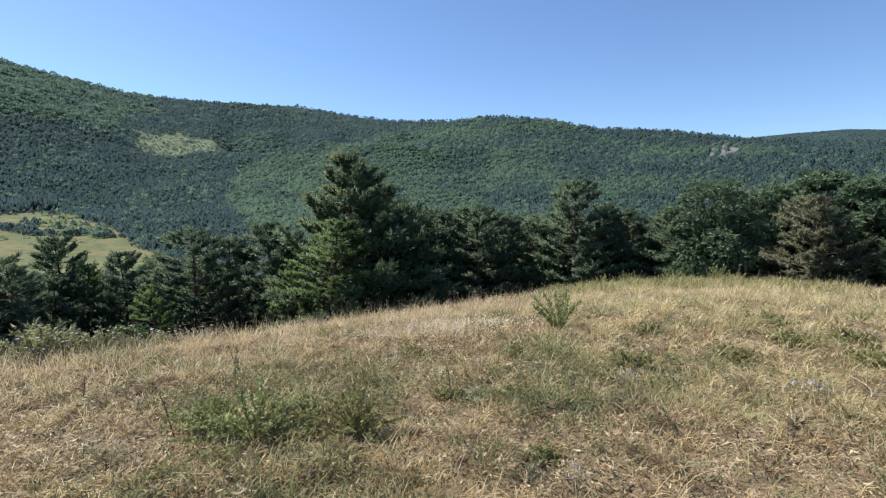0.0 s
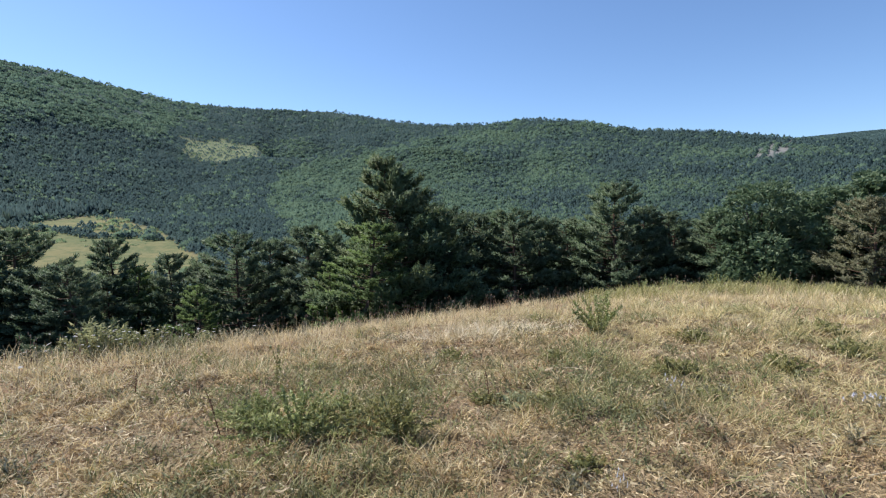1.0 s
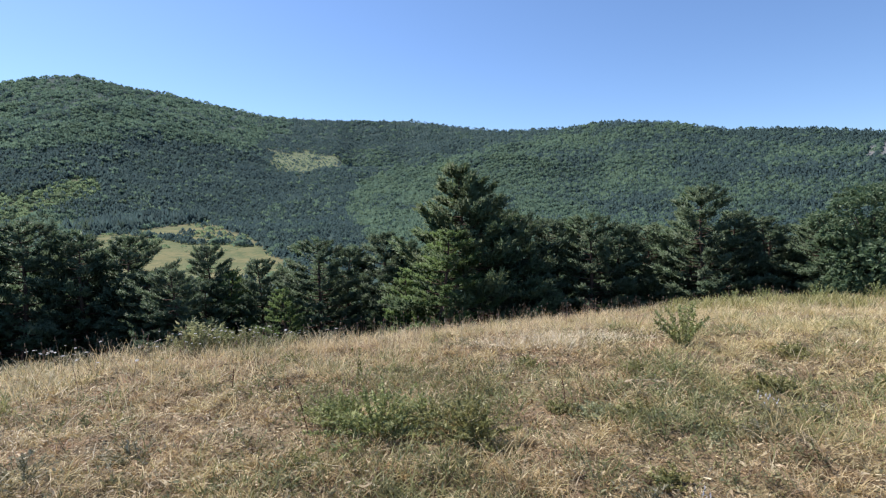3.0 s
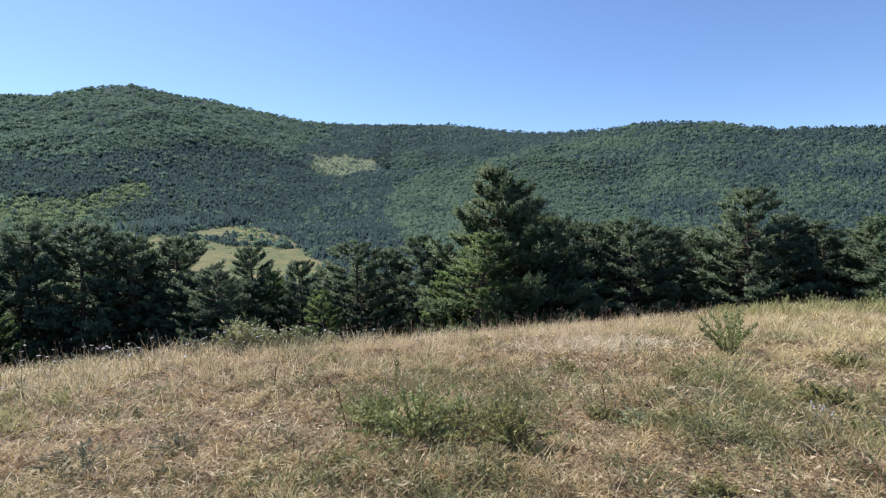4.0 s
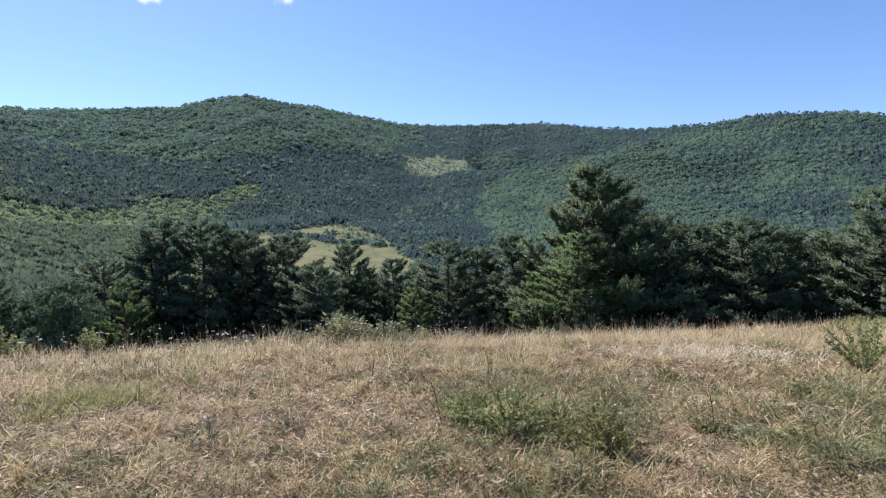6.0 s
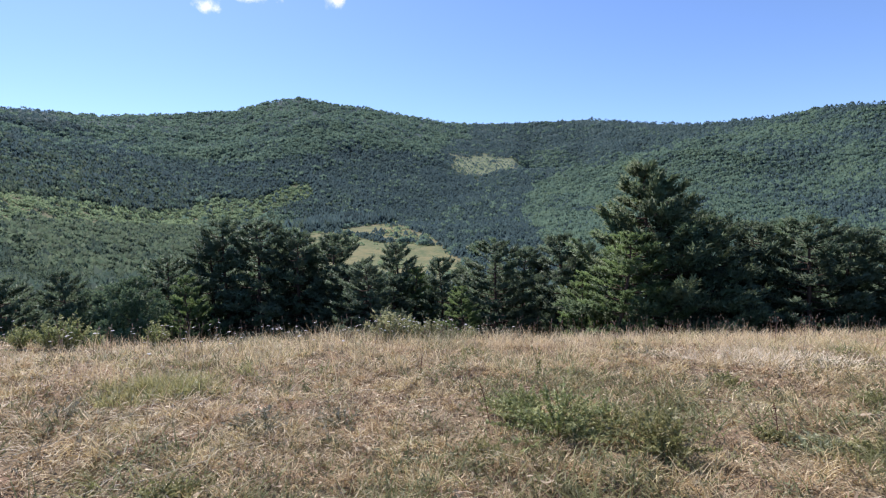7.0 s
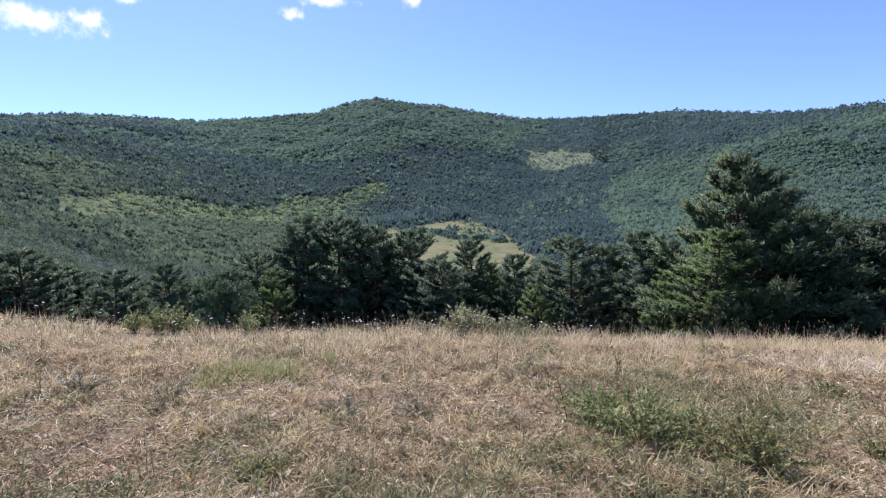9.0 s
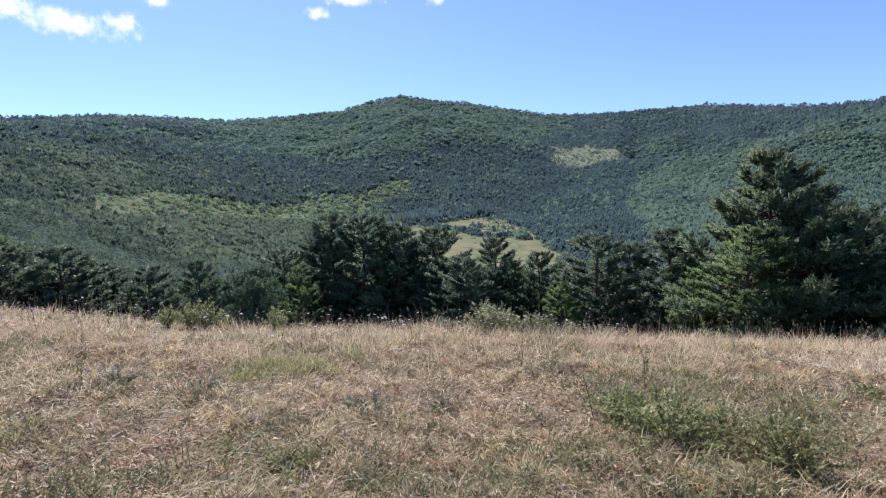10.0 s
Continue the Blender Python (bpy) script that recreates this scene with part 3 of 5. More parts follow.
def build_far_woods():
    p = far_places(70, 400)
    far_az, far_r = np.radians(-47 + 29 * rng.random(14000)), 3100 + 1610 * rng.random(14000)      # woods on the farthest ridge
    p = np.concatenate((p, np.stack((-np.sin(far_az) * far_r, np.cos(far_az) * far_r), -1)))
    x, y = p[:, 0], p[:, 1]
    z = land(x, y)
    r = np.hypot(x, y)
    forest, pasture, rock, field, clearing, strip = covers(x, y)
    u = rng.random(len(p))
    hedge = (np.abs(bearing(x, y)[1] + 2.4 - 0.12 * (bearing(x, y)[0] - 38) + 0.5 * fbm(x / 60, y / 60, 5, 2)) < 0.17) & (field > 0.4)
    rough = bearing(x, y)[1] > -2.4 + 0.12 * (bearing(x, y)[0] - 38)
    lone = (u < np.where(rough, 0.55, 0.14)) & (fbm(x / 40, y / 40, 97, 2) > np.where(rough, 0.02, 0.12))
    bare = (((field > 0.5) & ~hedge & ~lone) | ((clearing > 0.4) & (u > 0.58) & (fbm(x / 30, y / 30, 19, 2) > -0.3)) | ((strip > 0.35) & (u > 0.55) & (u < 0.93)) | (rock > 0.3))
    shrub = ((strip > 0.35) & (u < 0.93)) | (hedge & (u < 0.15)) | ((clearing > 0.2) & (u < 0.25)) | ((field > 0.1) & (u < 0.30) & ~hedge)
    leafy = (leafy_share(x, y) > rng.random(len(p))) & (r < 3500)
    thin = leafy & (rng.random(len(p)) > 0.72)
    grow = np.where(r > 2800, 0.75, np.clip(r / 1600, 1.0, 1.45))
    pine, leaf = ~bare & ~shrub & ~leafy, ~bare & ~shrub & leafy & ~thin
    # woods beyond this reach take the haze-tinted crown colours
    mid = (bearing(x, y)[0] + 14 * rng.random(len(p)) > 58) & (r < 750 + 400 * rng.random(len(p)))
    far_sets = (("far_pine_wood", M_FAR_PINE_HAZED, pine & ~mid, "pine"), ("valley_pine_wood", M_NEAR_PINE, pine & mid, "pine"), ("far_broadleaf_wood", M_FAR_LEAF_HAZED, leaf & ~mid, "leaf"),
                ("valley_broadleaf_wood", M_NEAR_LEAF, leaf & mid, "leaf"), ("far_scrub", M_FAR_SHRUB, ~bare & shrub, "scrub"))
    for name, mat, keep, kind in far_sets:
        idx = np.nonzero(keep)[0]
        parts, facing = [], []
        for k in range(4):
            sel = idx[k::4]
            n = len(sel)
            size = (0.55 + 0.8 * rng.random(n) ** 1.6) * (1 + 0.5 * value_noise(x[sel] / 70, y[sel] / 70, 53)) * grow[sel]
            wide, high, off = {"pine": (3.5, 4.6, 0.6), "leaf": (5.8, 4.6, 0.6), "scrub": (3.6, 2.9, -0.2)}[kind]
            s = np.stack((wide * size, wide * size, high * size), -1)
            pl = np.stack((x[sel], y[sel], z[sel] + off), -1)
            if kind == "pine":      # a tall dark stand walls the upper side of the field
                ba, be = bearing(x[sel], y[sel])
                over = be - np.interp(ba, (29.5, 33.2, 37.2, 42, 46.5), (-5.0, -2.2, -0.55, -0.85, -1.5))
                s = s * (1 + ((over > 0) & (over < 0.9) & (ba > 37) & (ba < 49))[:, None] * np.array([0.25, 0.25, 0.8]))
            s = s * np.where(clearing[sel] > 0.4, 0.35 + 0.5 * rng.random(n), 1.0)[:, None]
            s = s * np.where(field[sel] > 0.3, np.where(hedge[sel], 0.6, 0.4) + 0.9 * rng.random(n) ** 2, 1.0)[:, None]
            turn = 6.28 * rng.random(n)
            for near, m, tip in ((r[sel] < 800, 24, 0.40), (r[sel] >= 800, 9 if kind == "pine" else 12, 0.62)):
                v, t, up = shaggy_form(k, kind, m, tip)
                parts.append(strewn(v, t, pl[near], s[near], turn[near]))
                facing.append(turn_z(np.repeat(up[None], near.sum(), 0), turn[near][:, None]).reshape(-1, 3))
        v, t = joined(parts)
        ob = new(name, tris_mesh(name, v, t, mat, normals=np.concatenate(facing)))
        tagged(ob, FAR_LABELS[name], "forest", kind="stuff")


build_far_woods()

# ---- trees on the slope below the meadow ----
def part(name, mesh, parent, label=""):
    ob = new(name, mesh)
    ob.parent = parent
    return tagged(ob, label)


def tube(path, radii, sides=6):
    """A tapered stem along a path."""
    path, vs, ts = np.asarray(path, float), [], []
    for k, (p, q) in enumerate(zip(path, radii)):
        d = path[min(k + 1, len(path) - 1)] - path[max(k - 1, 0)]
        d /= np.linalg.norm(d) + 1e-9
        u = np.cross(d, (0.3, 0.9, 0.1) if abs(d[2]) > 0.8 else (0, 0, 1))
        u /= np.linalg.norm(u)
        w = np.cross(d, u)
        vs += [p + q * (math.cos(2 * math.pi * s / sides) * u + math.sin(2 * math.pi * s / sides) * w) for s in range(sides)]
    for k in range(len(path) - 1):
        for s in range(sides):
            a, b = k * sides + s, k * sides + (s + 1) % sides
            ts += [(a, b, b + sides), (a, b + sides, a + sides)]
    return np.array(vs), np.array(ts)


def sprays(centres, ways, g, count, length, width, spread):
    """Narrow leaves fanning out from each centre along its way."""
    n = len(centres) * count
    c = np.repeat(centres, count, 0)
    d = np.repeat(ways, count, 0) + spread * g.normal(size=(n, 3))
    d /= np.linalg.norm(d, axis=1, keepdims=True)
    side = np.cross(d, g.normal(size=(n, 3)))
    side /= np.linalg.norm(side, axis=1, keepdims=True) + 1e-9
    l = length * (0.6 + 0.8 * g.random((n, 1)))
    w = width * (0.6 + 0.8 * g.random((n, 1)))
    b = c + 0.35 * length * g.normal(size=(n, 3)) * 0.6
    v = np.stack((b - side * w * 0.5, b + side * w * 0.5, b + d * l), 1).reshape(-1, 3)
    t = np.arange(3 * n).reshape(-1, 3)
    return v, t


def pine_meshes(seed, crown_low, width, limbs, twigs, mat, blades=9, blade=0.2, taper=0.75, whorl=0.9):
    """A pine of unit height 1 = 10 m: trunk, limbs, and feathery twigs set with needles."""
    g = np.random.default_rng(seed)
    H = 10.0
    zs = np.linspace(0, H * 0.97, 9)
    bend = np.stack((0.25 * np.sin(zs / 3 + g.random() * 6), 0.25 * np.sin(zs / 2.6 + g.random() * 6), zs), -1)
    bend[:, :2] -= bend[0, :2]
    trunk = tube(bend, 0.17 * (1 - zs / H) + 0.02, 8)
    stems, cs, ws, ns = [], [], [], []
    lopsided = 6.28 * g.random()
    for k in range(limbs):
        f = min(0.99, (k // 6 + whorl * g.random() + 0.03 * (k % 6)) / (limbs / 6))
        z = H * (crown_low + (0.985 - crown_low) * f)
        p0 = np.array([np.interp(z, zs, bend[:, 0]), np.interp(z, zs, bend[:, 1]), z])
        a = k * 1.047 + (k // 6) * 0.61 + g.normal() * 0.25
        shape = (1 - f) ** taper * (0.66 + 0.34 * min(1, f / 0.2)) + 0.05
        reach = width * shape * (0.68 + 0.42 * g.random()) * (1 + 0.16 * math.cos(a - lopsided))
        out = np.array([math.cos(a), math.sin(a), 0])
        side = np.array([-out[1], out[0], 0])
        rise = 0.06 + 0.55 * f + 0.13 * g.normal()
        u = np.linspace(0, 1, 5)
        path = p0 + out * (u * reach)[:, None] + np.array([0, 0, 1]) * ((rise * u - 0.5 * u * (1 - u)) * reach)[:, None]
        stems.append(tube(path, 0.05 * (1 - f * 0.6) * (1 - u) + 0.008, 4))
        m = max(3, int(twigs * (0.3 + reach / width)))
        for c in range(m):
            q = 0.22 + 0.78 * math.sqrt((c + g.random()) / m)
            at = np.array([np.interp(q, u, path[:, i]) for i in range(3)])
            turn = (1 if c % 2 else -1) * (0.25 + 0.75 * g.random()) * (1.15 - 0.75 * q)
            d = out * (0.85 - 0.4 * abs(turn)) + side * turn + np.array([0, 0, 0.22 + 0.25 * f + 0.16 * g.normal()])
            d /= np.linalg.norm(d)
            long = min(1.0, 0.18 + 0.34 * reach * (1.15 - 0.6 * q)) * (0.7 + 0.5 * g.random())
            n = 3 + int(long * 5)
            for e in range(n):
                v = (e + 0.6 * g.random() + 0.3) / n
                cs.append(at + d * long * v + np.array([0, 0, 0.10 * long * v * v]) + 0.035 * g.normal(size=3))
                ws.append(d * 0.9 + np.array([0, 0, 0.30 + 0.3 * v]))
                ns.append(out * (0.25 + 0.6 * q) + side * turn * 0.4 + np.array([0, 0, 0.55]))
    for k in range(14):
        cs.append(bend[-1] + np.array([0.07 * g.normal(), 0.07 * g.normal(), -0.6 + 0.06 * k]))
        ws.append(np.array([0.4 * g.normal(), 0.4 * g.normal(), 1.0]))
        ns.append(ws[-1])
    v, t = sprays(np.array(cs), np.array(ws), g, blades, blade * 1.05, blade * 0.37, 0.62)
    n = np.repeat(np.array(ns), blades, 0)
    n = n / np.linalg.norm(n, axis=1, keepdims=True) + 0.33 * g.normal(size=n.shape)
    n = np.repeat(n / np.linalg.norm(n, axis=1, keepdims=True), 3, 0)
    return (tris_mesh("trunk", *trunk, M_BARK, True), tris_mesh("branch_frame", *joined(stems), M_BARK, True), tris_mesh("crown", v, t, mat, normals=n))


def oak_meshes(seed, mat, leaves=4600):
    """A broadleaf tree of 10 m: forked trunk, limbs and a lobed crown of leaves."""
    g = np.random.default_rng(seed)
    trunk = tube([(0, 0, 0), (0.1, 0.05, 1.5), (0.05, 0.15, 3.2), (0.0, 0.1, 5.4), (0.1, 0, 7.6)], [0.24, 0.19, 0.16, 0.10, 0.03], 8)
    stems, lobes = [], []
    for k in range(26):
        f = (k + 0.5) / 26
        a = k * 2.4 + 0.4 * g.normal()
        z0 = 1.3 + 5.6 * f
        reach = (3.3 * math.sin(math.pi * (0.20 + 0.68 * f)) ** 0.8) * (0.65 + 0.45 * g.random())
        tip = np.array([math.cos(a) * reach, math.sin(a) * reach, z0 + 0.6 + 1.5 * f + 0.5 * g.random()])
        mid = np.array([tip[0] * 0.5, tip[1] * 0.5, z0 + 0.5])
        stems.append(tube([(0.05, 0.1, z0), mid, tip], [0.07, 0.045, 0.015], 4))
        lobes += [(tip, 1.15 * (1 - 0.35 * f)), (mid + 0.3 * g.normal(size=3), 0.95)]
    lobes += [(np.array([0.4 * g.normal(), 0.4 * g.normal(), 9.0]), 0.8) for _ in range(4)]
    cs, ws = [], []
    per = leaves // len(lobes)
    for c, q in lobes:
        d = g.normal(size=(per, 3))
        d /= np.linalg.norm(d, axis=1, keepdims=True)
        cs.append(c + d * q * np.array([1, 1, 0.75]) * (0.55 + 0.5 * g.random((per, 1))))
        ws.append(d * 0.7 + np.array([0, 0, 0.25]))
    crown = sprays(np.concatenate(cs), np.concatenate(ws), g, 4, 0.24, 0.17, 0.8)
    return (tris_mesh("trunk", *trunk, M_BARK_GREY, True), tris_mesh("branch_frame", *joined(stems), M_BARK_GREY, True), tris_mesh("crown", *crown, mat))


def place(name, meshes, az, r, top_el, turn, wide, label, category, group):
    """A tree whose base stands on the slope and whose tip reaches the height angle top_el."""
    x, y = -math.sin(radians(az)) * r, math.cos(radians(az)) * r
    z = float(land(x, y))
    h = EYE_Z + r * math.tan(radians(top_el)) - z
    ob = new(name)
    ob.matrix_world = pose(x, y, z - 0.1, 0, 0, turn) @ Matrix.Diagonal((wide * h / 10, wide * h / 10, h / 10, 1))
    tagged(ob, label, category, group)
    for me, n in zip(meshes, ("trunk", "branch_frame", "crown")):
        part(n, me, ob)
    return ob


BIG_PINE = pine_meshes(3, 0.03, 4.3, 132, 16, M_PINE_TALL, 8, 0.20, 0.85, 0.8)
PINES = [pine_meshes(11, 0.04, 3.2, 84, 11, M_PINE, 7, 0.22, 0.52), pine_meshes(12, 0.08, 3.0, 78, 11, M_PINE, 7, 0.22, 0.56),
         pine_meshes(13, 0.05, 3.5, 78, 12, M_PINE, 7, 0.22, 0.48), pine_meshes(14, 0.20, 2.5, 72, 10, M_PINE, 7, 0.21, 0.5)]
LIT_PINES = [pine_meshes(15, 0.03, 3.5, 60, 13, M_PINE_SUNLIT, 9, 0.19, 0.65)]
OLIVE = pine_meshes(16, 0.04, 3.6, 78, 12, M_PINE_OLIVE, 8, 0.22, 0.5)
OAKS = [oak_meshes(21, M_LEAF), oak_meshes(22, M_LEAF)]

place("pine_tree", BIG_PINE, 10.3, 29, 5.5, 20, 1.12, "tall full conical pine with dark green needles, branched to the ground", "pine tree", "trees below the meadow")
# bearing, distance, height angle of the tip, form, width
RIGHT_PINES = (
    (3.1, 31, -0.2, 2, 1.2), (-0.6, 33, -0.6, 0, 1.2), (-4.2, 32, -0.4, 2, 1.2), (-7.0, 34, -1.0, 1, 1.2), (-10.0, 35, -1.2, 0, 1.2), (-13.0, 36, -0.2, 1, 1.2), (-15.4, 33, 2.4, 2, 1.15), (-18.0, 35, 0.2, 1, 1.2),
    (-20.2, 36, -0.4, 0, 1.3), (-23.6, 35, -0.1, 1, 1.2), (-25.5, 38, -0.5, 0, 1.3), (-31.5, 39, 1.5, 1, 1.3), (-44.5, 36, 1.2, 0, 1.2), (-47.0, 34, 2.4, 2, 1.2))
MIDDLE_PINES = (
    (7.9, 30.5, 2.2, 0, 1.15), (38.4, 29.5, -6.4, 2, 1.2), (37.6, 31, -2.8, 1, 1.0), (32.5, 30, -4.4, 0, 1.0), (26.1, 30, -2.7, 2, 1.2), (18.8, 31, -1.8, 1, 1.2), (15.4, 33, -2.8, 3, 1.1), (22.5, 33, -3.2, 1, 1.2),
    (29.3, 34, -4.6, 3, 1.0), (6.6, 33, 0.6, 1, 1.1))
LEFT_PINES = (
    (42.2, 28.5, -5.4, 2, 1.3), (44.6, 30, -5.2, 0, 1.3), (40.3, 27, -5.0, 0, 1.2), (43.3, 31, -1.9, 2, 1.1), (45.4, 33, -2.8, 0, 1.15), (47.4, 31, -1.1, 3, 1.0), (50.2, 33, -1.0, 3, 1.0), (52.7, 31, -0.1, 3, 1.1),
    (54.8, 32, 0.2, 3, 1.0), (57.2, 33, -1.8, 1, 1.1), (60.8, 34, -4.0, 2, 1.1), (68.8, 34, -4.5, 1, 0.9), (73.6, 36, -4.9, 0, 1.1), (79.6, 36, -2.6, 1, 1.2), (82.6, 38, -3.0, 2, 1.2), (85.5, 35, -1.8, 0, 1.2),
    (77.0, 40, -3.8, 3, 1.2), (89.5, 34, -1.0, 1, 1.2))
# a second rank closes the gaps behind them
REAR_PINES = [(az, 39 + 3 * hashed(az, 1.0, 5), float(np.interp(az, (-30, -17, -6, -2, 20, 28, 35, 42, 51, 59, 65, 71, 79, 92), (-0.6, -1.6, -2.2, -2.0, -5.6, -6.6, -6.8, -5.8, -4.2, -5.2, -6.4, -6.0, -4.4, -2.8))), 2 * (k % 2), 1.3)
              for k, az in enumerate(np.arange(-29.5, 92, 3.2)) if not 1 < az < 18]
for az, r, el, k, wide in (*RIGHT_PINES, *MIDDLE_PINES, *LEFT_PINES, *REAR_PINES):
    place("pine_tree", PINES[k], az, r, el, az * 37 % 360, wide * 1.05, "dark green pine in the dense row below the meadow", "pine tree", "trees below the meadow")
place("pine_tree", OLIVE, -35.9, 32, 0.8, 40, 1.25, "broad pine with dull olive-brown needles before darker trees", "pine tree", "trees below the meadow")
# the foremost is added in place of the tall pine's sunlit lower branches
for az, r, el, wide in ((12.9, 25.0, -1.6, 1.35), (16.2, 27.0, -6.2, 0.9), (29.6, 26.5, -7.6, 1.1), (35.2, 30, -5.6, 1.1), (58.8, 30, -5.6, 1.0)):
    place("pine_tree", LIT_PINES[0], az, r, el, az * 53 % 360, wide, "small light green pine, its needles coloured as if sunlit", "pine tree", "trees below the meadow")
for az, r, el, k, wide in ((-27.9, 34, 2.9, 0, 1.15), (-33.2, 37, 2.4, 1, 1.2), (-37.2, 38, 3.6, 0, 1.35), (-40.2, 37, 2.5, 1, 1.3), (-43.5, 39, 3.0, 0, 1.3), (63.7, 31, -5.0, 1, 0.9), (66.2, 33, -6.2, 0, 0.9)):
    place("oak_tree", OAKS[k], az, r, el, az * 71 % 360, wide, "broad-crowned oak with dull green leaves beside pines", "oak tree", "trees below the meadow")

# ---- woods on the near slopes ----
def build_near_woods():
    n = 5200
    az = np.where(rng.random(n) < 0.45, -46 + 136 * rng.random(n), 58 + 34 * rng.random(n))
    r = np.exp(np.log(64) + (np.log(430) - np.log(64)) * rng.random(n) ** 0.7)
    x, y = -np.sin(np.radians(az)) * r, np.cos(np.radians(az)) * r
    left = np.clip((az - 46) / 14, 0, 1)
    keep = (covers(x, y)[1] < 0.4) & (rng.random(n) < 0.12 + 0.88 * left)
    x, y, r = x[keep], y[keep], r[keep]
    z = land(x, y)
    leafy = value_noise(x / 60, y / 60, 77) + 0.25 * rng.normal(size=len(x)) > 0.1
    for name, mat, sel, label in (("near_pine_wood", M_NEAR_PINE, ~leafy, "dark pine wood falling away below the meadow"), ("near_broadleaf_wood", M_NEAR_LEAF, leafy, "mixed broadleaf wood among pines on the slope")):
        idx = np.nonzero(sel)[0]
        parts, facing = [], []
        for k in range(3):
            g = np.random.default_rng(90 + k)
            m = 100
            f = g.random(m) ** 1.3
            a = 6.28 * g.random(m)
            if mat is M_NEAR_PINE:
                q = (1 - f) ** 0.8 * (0.6 + 0.4 * g.random(m)) + 0.04
                c = np.stack((np.cos(a) * q, np.sin(a) * q, 0.12 + 0.86 * f), -1)
                w = np.stack((np.cos(a) * 0.8, np.sin(a) * 0.8, 0.3 + f), -1)
                v, t = sprays(c * (2.4, 2.4, 9), w, g, 1, 0.75, 0.5, 0.5)
            else:
                d = g.normal(size=(m, 3))
                d /= np.linalg.norm(d, axis=1, keepdims=True)
                c = d * (2.7, 2.7, 2.8) * (0.8 + 0.3 * g.random((m, 1))) + (0, 0, 4.6)
                v, t = sprays(c, d + (0, 0, 0.3), g, 1, 0.75, 0.6, 0.6)
            s = idx[k::3]
            size = 0.7 + 0.5 * rng.random((len(s), 1))
            turn = 6.28 * rng.random(len(s))
            parts.append(strewn(v, t, np.stack((x[s], y[s], z[s] - 0.2), -1), size * (1, 1, 1), turn))
            up = (v - (0, 0, 4.0)) * (0.35, 0.35, 0.12) + (0, 0, 0.5) + np.repeat(0.25 * g.normal(size=(m, 3)), 3, 0)
            up /= np.linalg.norm(up, axis=1, keepdims=True)
            facing.append(turn_z(np.repeat(up[None], len(s), 0), turn[:, None]).reshape(-1, 3))
        v, t = joined(parts)
        tagged(new(name, tris_mesh(name, v, t, mat, normals=np.concatenate(facing))), label, "forest", kind="stuff")


build_near_woods()

# ---- grass of the meadow ----
def blade_arrays(x, y, length, width, rise, droop, way, seg=3):
    """Arching blades: each starts at an angle of rise over the ground and sinks by droop along its length."""
    n = len(x)
    side_a = way + 1.57 + 0.5 * rng.normal(size=n)
    side = np.stack((np.cos(side_a), np.sin(side_a), 0.25 * rng.normal(size=n)), -1) * (width / 2)[:, None]
    flat = np.stack((np.cos(way), np.sin(way), 0 * way), -1)
    p = np.stack((x, y, land(x, y) - 0.005), -1)
    rows = [(p, 1.0)]
    for k in range(seg):
        a = rise - droop * (k + 0.5) / seg
        p = p + (flat * np.cos(a)[:, None] + np.array([0, 0, 1.0]) * np.sin(a)[:, None]) * (length / seg)[:, None]
        rows.append((p, 1.0 - 0.75 * ((k + 1) / seg) ** 2))
    vs = []
    for q, w in rows[:-1]:
        vs += [q - side * w, q + side * w]
    vs.append(rows[-1][0])
    v = np.stack(vs, 1)
    low = land(v[:, :, 0].ravel(), v[:, :, 1].ravel()).reshape(n, -1) + 0.004
    v[:, 1:, 2] = np.maximum(v[:, 1:, 2], low[:, 1:])
    t = []
    for k in range(seg - 1):
        a = 2 * k
        t += [(a, a + 1, a + 3), (a, a + 3, a + 2)]
    t.append((2 * seg - 2, 2 * seg - 1, 2 * seg))
    t = np.arange(n)[:, None, None] * (2 * seg + 1) + np.array(t)[None]
    return v.reshape(-1, 3), t.reshape(-1, 3), rows[-1][0]


def stuff(name, parts, mat, label, category="grass"):
    return tagged(new(name, tris_mesh(name, *joined(parts), mat)), label, category, kind="stuff")


def meadow_spots(n, r0, r1, power=1.0):
    az = np.radians(np.where(rng.random(n) < 0.87, -48 + 142 * rng.random(n), 94 + 218 * rng.random(n)))
    r = r0 + (r1 - r0) * rng.random(n) ** power
    return -np.sin(az) * r, np.cos(az) * r, r


def brow_share(x, y):
    return np.hypot(x, y) / around(np.degrees(np.arctan2(-x, y)), BROW_AZ, BROW_R)


FRESH = (-5.35, 2.82)      # a patch that is still yellow-green


def greenness(x, y):
    """Where the sward has stayed olive green."""
    g = 0.9 * fbm(x / 1.2, y / 1.2, 63, 3)
    g = g + 0.72 * np.exp(-((x - 0.9) / 1.8) ** 2 - ((y - 4.6) / 1.2) ** 2) + 0.35 * np.exp(-((x - 3.2) / 1.6) ** 2 - ((y - 5.6) / 1.4) ** 2)
    return g + 1.0 * np.exp(-((x - FRESH[0]) / 0.4) ** 2 - ((y - FRESH[1]) / 0.4) ** 2) - 0.11


